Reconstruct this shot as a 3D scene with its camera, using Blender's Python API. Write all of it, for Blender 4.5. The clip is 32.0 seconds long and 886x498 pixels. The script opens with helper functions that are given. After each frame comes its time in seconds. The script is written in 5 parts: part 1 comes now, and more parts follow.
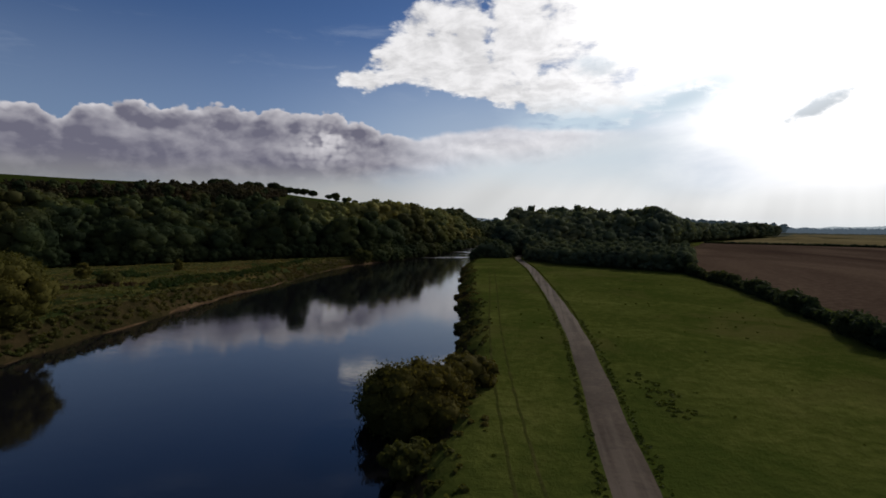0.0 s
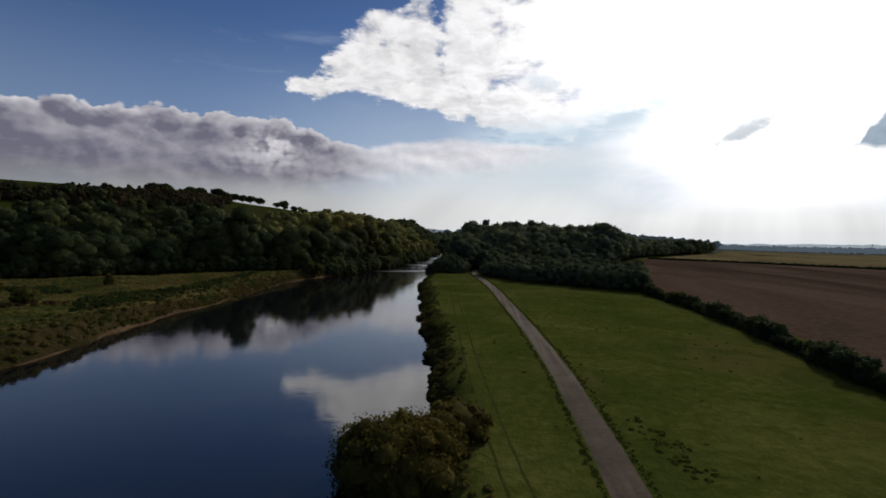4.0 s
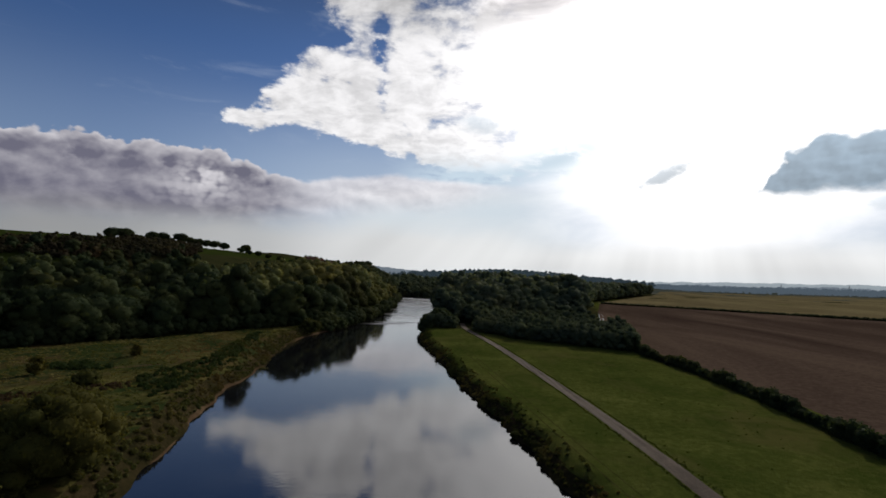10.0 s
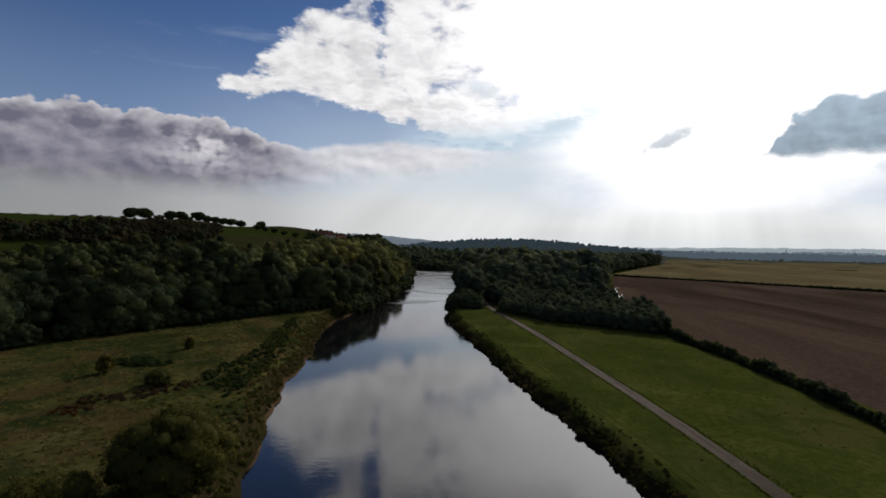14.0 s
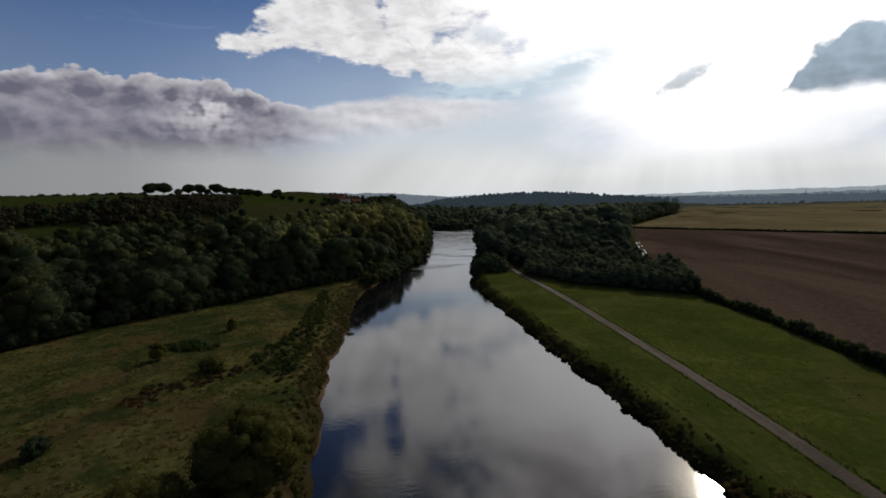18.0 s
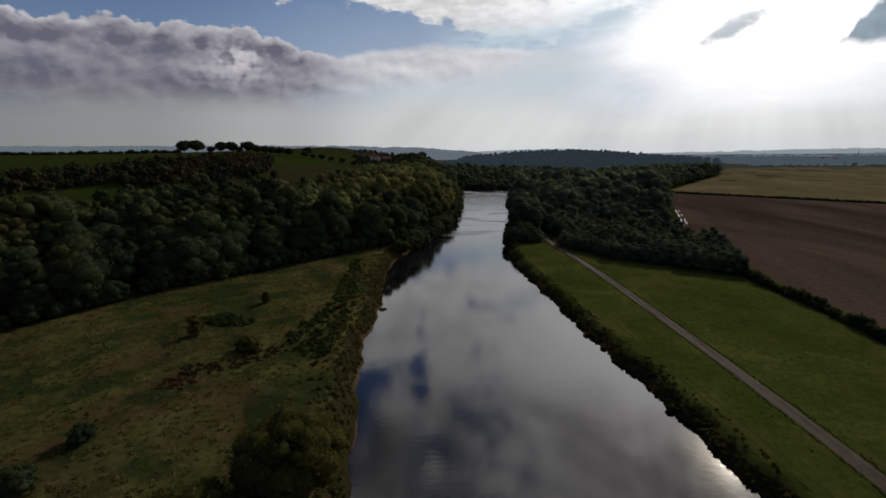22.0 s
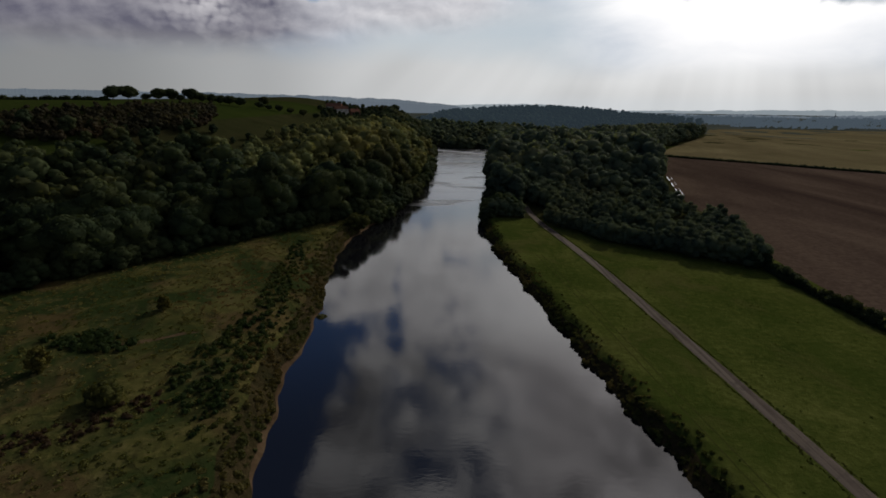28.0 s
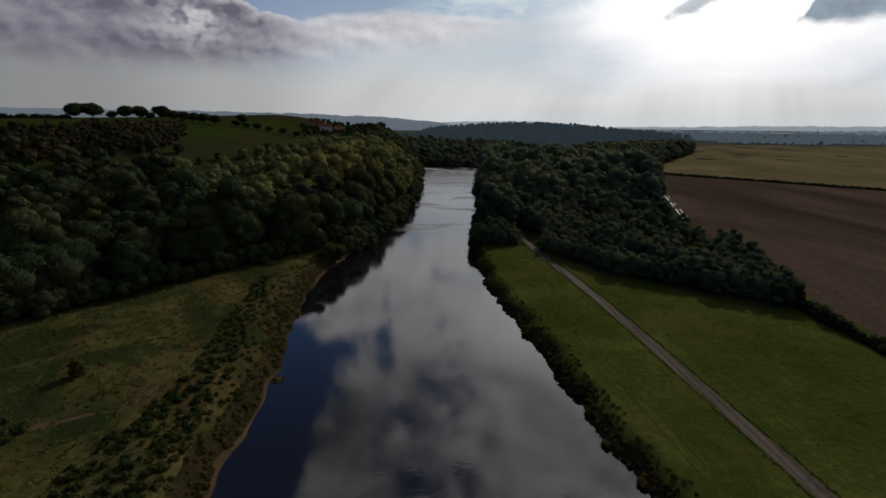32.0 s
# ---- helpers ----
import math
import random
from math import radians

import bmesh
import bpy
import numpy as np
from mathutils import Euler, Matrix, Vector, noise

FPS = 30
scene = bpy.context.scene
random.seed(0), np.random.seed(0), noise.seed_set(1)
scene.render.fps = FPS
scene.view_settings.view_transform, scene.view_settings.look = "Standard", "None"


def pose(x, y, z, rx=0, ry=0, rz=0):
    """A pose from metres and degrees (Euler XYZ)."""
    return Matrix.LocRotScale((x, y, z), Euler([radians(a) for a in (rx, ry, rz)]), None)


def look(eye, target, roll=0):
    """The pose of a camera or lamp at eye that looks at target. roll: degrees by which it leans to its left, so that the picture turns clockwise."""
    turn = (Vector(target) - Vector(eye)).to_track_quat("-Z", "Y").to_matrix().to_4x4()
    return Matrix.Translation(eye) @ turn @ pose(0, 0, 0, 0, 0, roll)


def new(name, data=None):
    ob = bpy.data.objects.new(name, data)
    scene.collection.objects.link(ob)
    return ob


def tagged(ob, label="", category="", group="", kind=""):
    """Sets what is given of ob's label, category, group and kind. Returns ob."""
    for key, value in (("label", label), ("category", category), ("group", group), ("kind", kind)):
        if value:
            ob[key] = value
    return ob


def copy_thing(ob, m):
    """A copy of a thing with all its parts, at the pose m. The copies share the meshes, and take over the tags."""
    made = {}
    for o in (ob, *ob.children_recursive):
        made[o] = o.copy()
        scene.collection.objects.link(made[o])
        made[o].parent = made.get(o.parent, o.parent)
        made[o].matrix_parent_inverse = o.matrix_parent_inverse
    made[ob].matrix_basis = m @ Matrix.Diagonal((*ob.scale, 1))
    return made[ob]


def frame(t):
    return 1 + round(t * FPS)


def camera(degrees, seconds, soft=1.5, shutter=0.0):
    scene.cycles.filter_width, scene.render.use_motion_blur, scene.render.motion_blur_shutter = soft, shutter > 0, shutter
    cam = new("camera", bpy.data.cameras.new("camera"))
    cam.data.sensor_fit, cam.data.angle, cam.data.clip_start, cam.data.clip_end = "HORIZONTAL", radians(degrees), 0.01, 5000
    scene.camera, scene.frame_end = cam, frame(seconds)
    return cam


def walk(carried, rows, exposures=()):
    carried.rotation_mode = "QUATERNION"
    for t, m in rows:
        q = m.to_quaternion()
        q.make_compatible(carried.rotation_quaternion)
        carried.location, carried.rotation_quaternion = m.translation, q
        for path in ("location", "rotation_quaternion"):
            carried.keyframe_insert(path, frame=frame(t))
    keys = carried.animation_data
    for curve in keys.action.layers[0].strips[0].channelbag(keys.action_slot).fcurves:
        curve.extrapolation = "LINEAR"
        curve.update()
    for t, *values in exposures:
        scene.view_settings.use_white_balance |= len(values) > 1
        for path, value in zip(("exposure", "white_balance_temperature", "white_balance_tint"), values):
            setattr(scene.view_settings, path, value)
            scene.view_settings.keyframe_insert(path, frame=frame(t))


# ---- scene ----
cam = camera(83.4, 32.0, soft=1.7)
PATH = [
    (0, (7.56, 20.29, 13.08), (3.961, 39.947, 12.227), 0.13),
    (0.5, (7.62, 21.58, 12.89), (4.183, 41.263, 11.984), 0.10),
    (1, (7.93, 22.58, 12.77), (4.527, 42.265, 11.893), 0.40),
    (1.5, (7.73, 23.64, 12.81), (4.672, 43.382, 11.907), 0.30),
    (2, (7.55, 24.38, 12.99), (4.754, 44.165, 12.089), 0.53),
    (2.5, (6.81, 25.03, 13.24), (4.398, 44.870, 12.394), 0.83),
    (3, (6.11, 25.20, 13.71), (3.968, 45.069, 12.994), 0.99),
    (3.5, (5.00, 25.19, 14.20), (3.175, 45.096, 13.557), 1.08),
    (5.5, (-0.95, 21.39, 16.72), (-1.922, 41.368, 17.054), 1.91),
    (6, (-2.77, 20.15, 17.76), (-3.458, 40.132, 18.013), 2.12),
    (6.5, (-4.60, 18.92, 18.25), (-5.069, 38.913, 18.491), 2.32),
    (7, (-6.77, 18.05, 18.84), (-6.953, 38.052, 18.973), 2.64),
    (7.5, (-8.93, 17.40, 19.56), (-8.873, 37.396, 19.852), 2.62),
    (8, (-10.93, 16.80, 20.27), (-10.671, 36.797, 20.740), 2.42),
    (8.5, (-13.12, 16.23, 21.04), (-12.704, 36.215, 21.743), 2.03),
    (9, (-15.26, 15.66, 21.81), (-14.755, 35.634, 22.794), 1.53),
    (9.5, (-17.22, 15.13, 22.40), (-16.606, 35.087, 23.614), 1.34),
    (10, (-19.41, 14.40, 23.23), (-18.588, 34.358, 24.294), 1.57),
    (10.5, (-21.51, 13.97, 23.94), (-20.528, 33.925, 24.910), 1.63),
    (11, (-23.24, 13.61, 24.70), (-22.115, 33.568, 25.345), 1.74),
    (11.5, (-24.82, 13.58, 25.43), (-23.673, 33.537, 26.103), 1.79),
    (12, (-26.34, 13.60, 26.23), (-25.187, 33.559, 26.935), 1.51),
    (12.5, (-27.65, 13.43, 26.96), (-26.527, 33.398, 27.419), 1.36),
    (13, (-28.75, 13.25, 27.75), (-27.724, 33.219, 27.900), 1.23),
    (13.5, (-29.63, 13.07, 28.59), (-28.734, 33.049, 28.594), 1.15),
    (14, (-30.37, 12.99, 29.51), (-29.607, 32.978, 29.254), 0.99),
    (14.5, (-30.89, 13.10, 30.27), (-30.249, 33.080, 29.819), 0.57),
    (16.5, (-33.36, 13.10, 33.06), (-32.902, 33.045, 31.586), -0.77),
    (17, (-34.15, 13.11, 33.67), (-33.703, 33.038, 31.986), -0.98),
    (17.5, (-34.91, 13.03, 34.16), (-34.509, 32.935, 32.270), -1.34),
    (18, (-35.56, 13.15, 34.54), (-35.286, 33.040, 32.476), -1.57),
    (18.5, (-36.20, 13.27, 34.94), (-36.051, 33.139, 32.615), -1.51),
    (19, (-36.62, 13.57, 35.47), (-36.620, 33.419, 33.035), -1.49),
    (19.5, (-36.99, 13.84, 36.05), (-37.083, 33.662, 33.414), -1.54),
    (20, (-37.37, 14.37, 36.70), (-37.557, 34.165, 33.834), -1.59),
    (20.5, (-37.58, 14.89, 37.28), (-37.925, 34.649, 34.196), -1.43),
    (21, (-37.76, 15.74, 38.17), (-38.269, 35.467, 34.895), -1.23),
    (21.5, (-37.80, 16.52, 38.99), (-38.467, 36.171, 35.347), -0.81),
    (22, (-37.73, 18.02, 39.92), (-38.581, 37.632, 36.086), -0.72),
    (22.5, (-37.46, 19.91, 40.69), (-38.511, 39.505, 36.812), -0.64),
    (23, (-37.19, 21.90, 41.39), (-38.442, 41.450, 37.372), -0.61),
    (23.5, (-36.86, 23.91, 41.81), (-38.194, 43.416, 37.619), -0.71),
    (24, (-36.53, 26.24, 41.93), (-37.833, 45.722, 37.582), -0.90),
    (24.5, (-36.21, 28.86, 41.84), (-37.424, 48.301, 37.311), -0.89),
    (25, (-36.07, 31.82, 41.80), (-37.103, 51.215, 37.031), -0.64),
    (25.5, (-35.89, 34.76, 41.52), (-36.715, 54.124, 36.586), -0.48),
    (27.5, (-35.25, 47.63, 41.12), (-35.289, 66.874, 35.659), 0.18),
    (28, (-35.13, 50.91, 41.16), (-35.019, 70.112, 35.579), 0.65),
    (28.5, (-34.93, 54.19, 41.13), (-34.712, 73.400, 35.564), 0.71),
    (29, (-34.70, 57.49, 41.13), (-34.394, 76.716, 35.639), 0.74),
    (29.5, (-34.38, 60.67, 41.02), (-34.043, 79.925, 35.619), 0.51),
    (30, (-34.16, 63.36, 40.92), (-33.806, 82.646, 35.646), 0.50),
    (30.5, (-34.00, 65.50, 40.75), (-33.625, 84.818, 35.588), 0.41),
    (31, (-33.84, 67.35, 40.82), (-33.425, 86.685, 35.736), 0.36),
    (31.5, (-33.91, 68.72, 40.85), (-33.445, 88.067, 35.812), 0.28),
    (32, (-33.93, 69.79, 41.04), (-33.396, 89.162, 36.087), 0.43),
]
walk(cam, [(t, look(eye, target, roll)) for t, eye, target, roll in PATH],
     exposures=[(0.0, 0.09), (3.0, 0.12), (7.0, 0.16), (12.0, 0.14), (18.0, 0.02), (21.0, -0.07), (24.0, -0.13), (32.0, -0.14)])

# ---- light: veiled low sun ahead to the right, broken cloud ----
SUN_AZ, SUN_EL = radians(30.5), radians(28.3)


def build_world():
    world = bpy.data.worlds.new("sky")
    scene.world = world
    world.use_nodes = True
    nt = world.node_tree
    nt.nodes.clear()
    N, L = nt.nodes.new, nt.links.new

    def plug(sock, v):
        if isinstance(v, (int, float)):
            sock.default_value = v
        elif isinstance(v, tuple):
            sock.default_value = v
        else:
            L(v, sock)

    def m(op, a, b=0.0, c=0.0, clamp=False):
        n = N("ShaderNodeMath")
        n.operation, n.use_clamp = op, clamp
        for s, v in zip(n.inputs, (a, b, c)):
            plug(s, v)
        return n.outputs[0]

    def step(x, lo, hi):
        n = N("ShaderNodeMapRange")
        n.interpolation_type = "SMOOTHSTEP"
        plug(n.inputs["Value"], x)
        plug(n.inputs["From Min"], lo)
        plug(n.inputs["From Max"], hi)
        return n.outputs[0]

    def vec(x, y, z):
        n = N("ShaderNodeCombineXYZ")
        for s, v in zip(n.inputs, (x, y, z)):
            plug(s, v)
        return n.outputs[0]

    def noise_at(v, scale, detail=6.0, rough=0.55, dist=0.0):
        n = N("ShaderNodeTexNoise")
        L(v, n.inputs["Vector"])
        n.inputs["Scale"].default_value, n.inputs["Detail"].default_value = scale, detail
        n.inputs["Roughness"].default_value, n.inputs["Distortion"].default_value = rough, dist
        return n.outputs["Fac"]

    def mix(f, a, b):
        n = N("ShaderNodeMix")
        n.data_type, n.clamp_factor = "RGBA", True
        plug(n.inputs[0], f)
        plug(n.inputs[6], a)
        plug(n.inputs[7], b)
        return n.outputs[2]

    def gray(v, r=1.0, g=1.0, b=1.0):
        """A value as a colour, tinted."""
        return vec(m("MULTIPLY", v, r), m("MULTIPLY", v, g), m("MULTIPLY", v, b))

    tc = N("ShaderNodeTexCoord").outputs["Generated"]
    sep = N("ShaderNodeSeparateXYZ")
    L(tc, sep.inputs[0])
    X, Y, Z = sep.outputs
    az = m("MULTIPLY", m("ARCTAN2", X, Y), 57.2958)
    el = m("MULTIPLY", m("ARCSINE", Z), 57.2958)
    skyn = N("ShaderNodeTexSky")
    skyn.sky_type, skyn.sun_disc = "NISHITA", False
    skyn.sun_elevation, skyn.sun_rotation = SUN_EL, SUN_AZ
    skyn.air_density, skyn.dust_density, skyn.ozone_density = 1.0, 0.6, 1.5
    sk = N("ShaderNodeVectorMath")
    sk.operation = "MULTIPLY"
    L(skyn.outputs[0], sk.inputs[0])
    sk.inputs[1].default_value = (0.0240, 0.0340, 0.0520)
    sky = mix(m("MULTIPLY", step(el, 22.0, 36.0), 0.62), sk.outputs[0], (0.020, 0.030, 0.052, 1))

    def line(x, points, lo, hi, top):
        """A smooth curve through points (x, value), values from 0 to top."""
        n = N("ShaderNodeValToRGB")
        n.color_ramp.interpolation = "EASE"
        els = n.color_ramp.elements
        while len(els) < len(points):
            els.new(0.5)
        for e, (p, v) in zip(els, points):
            e.position, e.color = (p - lo) / (hi - lo), (v / top, v / top, v / top, 1)
        L(m("DIVIDE", m("SUBTRACT", x, lo), hi - lo, clamp=True), n.inputs[0])
        s = N("ShaderNodeSeparateXYZ")
        L(n.outputs[0], s.inputs[0])
        return m("MULTIPLY", s.outputs[0], top)

    def gauss(v, width):
        k = m("DIVIDE", v, width)
        return m("POWER", 2.71828, m("MULTIPLY", m("MULTIPLY", k, k), -1.0))

    # angle from the sun
    s = (math.sin(SUN_AZ) * math.cos(SUN_EL), math.cos(SUN_AZ) * math.cos(SUN_EL), math.sin(SUN_EL))
    dot = m("ADD", m("ADD", m("MULTIPLY", X, s[0]), m("MULTIPLY", Y, s[1])), m("MULTIPLY", Z, s[2]))
    ang = m("MULTIPLY", m("ARCCOSINE", m("MINIMUM", dot, 0.99999)), 57.2958)
    near_sun = gauss(ang, 17.0)
    behind = step(m("ABSOLUTE", az), 70.0, 120.0)

    # heaped relief of domes in three sizes
    wob = m("SUBTRACT", noise_at(vec(m("MULTIPLY", az, 0.3), m("MULTIPLY", el, 0.4), 1.7), 0.55, 6.0, 0.62), 0.5)

    def domes(da, de, sizes=((0.15, 0.58, 0.3), (0.36, 0.30, 4.1), (0.95, 0.12, 8.2))):
        tot = None
        for scale, amount, seed in sizes:
            n = N("ShaderNodeTexVoronoi")
            n.feature = "SMOOTH_F1"
            n.voronoi_dimensions = "2D"
            n.inputs["Smoothness"].default_value = 0.45
            n.inputs["Scale"].default_value = 1.0
            L(vec(m("ADD", m("MULTIPLY", m("ADD", az, da), scale), m("ADD", m("MULTIPLY", wob, 1.5), seed)), m("ADD", m("MULTIPLY", m("ADD", el, de), scale * 1.35), m("MULTIPLY", wob, 1.3)), 0.0), n.inputs["Vector"])
            d = n.outputs["Distance"]
            h = m("MULTIPLY", m("SUBTRACT", 1.0, m("MULTIPLY", d, d)), amount)
            tot = h if tot is None else m("ADD", tot, h)
        return tot
    heap, heap_off = domes(0.0, 0.0), domes(0.8, 0.65)
    relief = m("SUBTRACT", heap, heap_off)
    # small round heads that make the clouds' edges
    small = ((0.26, 0.42, 1.3), (0.62, 0.34, 5.1), (1.5, 0.18, 9.2))
    heads, heads_off = domes(0.0, 0.0, small), domes(0.4, 0.35, small)
    knobs = m("SUBTRACT", heads, heads_off)
    # finer curls over the domes
    fb = noise_at(vec(m("MULTIPLY", az, 0.20), m("MULTIPLY", el, 0.30), 3.3), 1.2, 6.0, 0.52, 0.25)
    fb_off = noise_at(vec(m("MULTIPLY", m("ADD", az, 0.6), 0.20), m("MULTIPLY", m("ADD", el, 0.6), 0.30), 3.3), 1.2, 6.0, 0.52, 0.25)
    curl = m("SUBTRACT", fb, fb_off)

    # the blue pales towards the horizon
    pale = m("ADD", m("MULTIPLY", step(el, 24.0, 9.0), 0.26), m("MULTIPLY", m("MULTIPLY", step(el, 21.0, 9.0), step(az, -34.0, -4.0)), 0.55))
    col = mix(pale, sky, (0.38, 0.46, 0.57, 1))

    # thin wisps in the blue
    wis = step(noise_at(vec(m("MULTIPLY", az, 0.05), m("MULTIPLY", el, 0.22), 2.0), 1.6, 6.0, 0.6, 0.6), 0.54, 0.82)
    col = mix(m("MULTIPLY", wis, 0.22), col, (0.50, 0.56, 0.66, 1))
    # sheet of altocumulus, ragged on its left and lower side
    zz = m("ADD", m("MAXIMUM", Z, 0.0), 0.24)
    plane = vec(m("DIVIDE", X, zz), m("DIVIDE", Y, zz), 0.37)
    n1 = noise_at(plane, 2.3, 7.0, 0.58, 0.25)
    n2 = noise_at(plane, 8.0, 6.0, 0.6, 0.3)
    n3 = noise_at(plane, 22.0, 5.0, 0.62, 0.4)
    grain = m("ADD", m("MULTIPLY", n1, 0.56), m("MULTIPLY", n2, 0.44))
    left_side = m("SUBTRACT", line(el, [(12, 38), (14.2, 21), (16, 17.5), (18, 20), (23, 22), (25.5, 26), (29, 26), (34, 23), (42, 23), (60, 10)], 10, 62, 40), 40.0)
    low_side = line(az, [(-30, 15.5), (-21, 14.6), (-13, 14.0), (-8, 13.9), (-2, 13.2), (4, 12.0), (12, 11.3), (24, 10.0)], -32, 26, 20)
    ins = m("MINIMUM", m("MULTIPLY", m("SUBTRACT", az, left_side), 0.42), m("MULTIPLY", m("SUBTRACT", el, low_side), 1.0))
    field = step(m("ADD", ins, m("MULTIPLY", m("SUBTRACT", n1, 0.5), 7.5)), -0.9, 1.7)
    aloft = step(el, 23.0, 32.0)
    # open lanes of blue within the sheet
    lane = m("MULTIPLY", gauss(m("SUBTRACT", az, m("ADD", -5.2, m("MULTIPLY", m("SUBTRACT", n1, 0.5), 4.0))), 0.9), m("MULTIPLY", step(el, 17.0, 20.5), step(el, 33.0, 27.0)))
    lane2 = m("MULTIPLY", gauss(m("ADD", az, 12.6), 2.6), gauss(m("SUBTRACT", el, 30.0), 2.6))
    lane2 = m("MAXIMUM", lane2, m("MULTIPLY", m("MULTIPLY", gauss(m("ADD", az, 2.0), 3.5), 0.5), gauss(m("SUBTRACT", el, 41.0), 2.5)))
    field = m("MAXIMUM", field, m("MULTIPLY", behind, 0.55))
    thr = m("ADD", m("SUBTRACT", 0.80, m("MULTIPLY", field, m("SUBTRACT", 0.475, m("MULTIPLY", aloft, 0.03)))), m("MULTIPLY", m("MAXIMUM", m("MULTIPLY", lane, step(n2, 0.70, 0.40)), lane2), 0.12))
    thr = m("ADD", thr, m("MULTIPLY", step(el, 26.0, 40.0), 0.06))
    high = step(m("ADD", grain, m("MULTIPLY", m("SUBTRACT", n3, 0.5), 0.13)), thr, m("ADD", thr, 0.15))
    fold = step(n2, 0.34, 0.64)
    patchy = step(noise_at(plane, 4.2, 5.0, 0.6, 0.6), 0.34, 0.62)
    lit = m("ADD", m("ADD", 0.50, m("MULTIPLY", m("ADD", m("MULTIPLY", fold, 0.6), m("MULTIPLY", n3, 0.5)), 0.42)), m("MULTIPLY", near_sun, 1.9))
    mottle = m("ADD", m("SUBTRACT", 1.0, m("MULTIPLY", aloft, 0.77)), m("MULTIPLY", m("MULTIPLY", patchy, aloft), 0.52))
    lit = m("MULTIPLY", lit, mottle)
    lit = m("MULTIPLY", lit, m("SUBTRACT", 1.0, m("MULTIPLY", behind, 0.60)))
    col = mix(m("MULTIPLY", high, 0.95), col, gray(lit, 1.0, 0.985, 0.99))

    # glare of the veiled sun, white all round it
    streak = noise_at(vec(m("MULTIPLY", az, 0.06), m("MULTIPLY", el, 0.16), 9.0), 1.5, 6.0, 0.55, 0.3)
    ga, ge = m("SUBTRACT", az, 30.0), m("MULTIPLY", m("SUBTRACT", el, 29.0), 0.70)
    spread = m("SQRT", m("ADD", m("MULTIPLY", ga, ga), m("MULTIPLY", ge, ge)))
    glow = step(m("ADD", spread, m("MULTIPLY", m("SUBTRACT", streak, 0.5), 10.0)), 28.0, 15.0)
    col = mix(m("MULTIPLY", glow, 0.94), col, gray(m("MULTIPLY", m("ADD", 1.08, m("MULTIPLY", near_sun, 0.75)), mottle), 1.0, m("SUBTRACT", 0.985, m("MULTIPLY", aloft, 0.04)), m("SUBTRACT", 0.985, m("MULTIPLY", aloft, 0.03))))

    # wedge of grey-blue between the sheet and the low cloud
    wedge = m("MULTIPLY", gauss(m("SUBTRACT", m("SUBTRACT", el, 11.2), m("MULTIPLY", m("MAXIMUM", m("SUBTRACT", az, 8.0), 0.0), 0.27)), 1.9), m("MULTIPLY", step(az, -6.0, 4.0), step(az, 25.0, 15.0)))
    col = mix(m("MULTIPLY", wedge, m("MULTIPLY", step(n2, 0.20, 0.56), 0.95)), col, (0.54, 0.65, 0.74, 1))
    low_air = m("MULTIPLY", step(el, 11.0, 9.0), m("MULTIPLY", step(az, -16.0, -4.0), step(az, 20.0, 8.0)))
    col = mix(m("MULTIPLY", low_air, 0.72), col, (0.66, 0.72, 0.75, 1))

    # bank of cumulus, drawn out to the right into a thin level streak
    top = line(az, [(-70, 8), (-60, 10.2), (-52, 10.9), (-49.5, 10.8), (-48, 9.7), (-46, 11.2), (-41, 12.0), (-38.5, 12.1), (-34, 12.5), (-31, 12.3), (-28, 12.5), (-25.3, 12.4), (-22.6, 12.6), (-20.4, 12.2), (-17.4, 10.8), (-13, 10.2), (-9.4, 11.1), (-4, 11.5), (1, 11.3), (6, 10.9), (11, 10.6), (15, 10.2)], -72, 16, 20)
    heavy = step(az, -10.0, -19.0)
    top = m("ADD", top, m("MULTIPLY", m("SUBTRACT", fb, 0.5), m("ADD", 1.0, m("MULTIPLY", heavy, 0.3))))
    top = m("ADD", top, m("MULTIPLY", m("SUBTRACT", heads, 0.76), m("ADD", 0.5, m("MULTIPLY", heavy, 2.0))))
    under = m("SUBTRACT", top, el)
    base_el = m("ADD", line(az, [(-60, 4.2), (-38, 4.6), (-22, 5.2), (-13, 6.6), (-4, 8.2), (9, 9.5)], -62, 12, 20), m("MULTIPLY", m("SUBTRACT", streak, 0.5), 2.0))
    bank = m("MULTIPLY", m("MULTIPLY", step(under, 0.0, m("SUBTRACT", 0.75, m("MULTIPLY", heavy, 0.48))), step(m("SUBTRACT", el, base_el), -2.2, 1.2)), step(az, 15.0, 3.0))
    # a bright inner tower at the near end of the bank
    tower = m("MULTIPLY", gauss(m("ADD", az, 23.5), 3.4), gauss(m("SUBTRACT", el, 9.4), 2.0))
    rim = step(m("ADD", under, m("MULTIPLY", wob, 2.5)), 2.2, 0.0)
    shade = m("ADD", m("ADD", 0.165, m("MULTIPLY", step(az, -56.0, -28.0), 0.055)), m("ADD", m("MULTIPLY", rim, 0.10), m("MULTIPLY", step(under, 1.0, 0.1), 0.20)))
    shade = m("ADD", shade, m("MULTIPLY", curl, 0.42))
    shade = m("SUBTRACT", shade, m("MULTIPLY", step(el, 9.0, 5.5), 0.04))
    shade = m("ADD", shade, m("MULTIPLY", m("MULTIPLY", knobs, heavy), m("ADD", 0.05, m("MULTIPLY", m("MAXIMUM", step(under, 3.0, 0.4), tower), 0.36))))
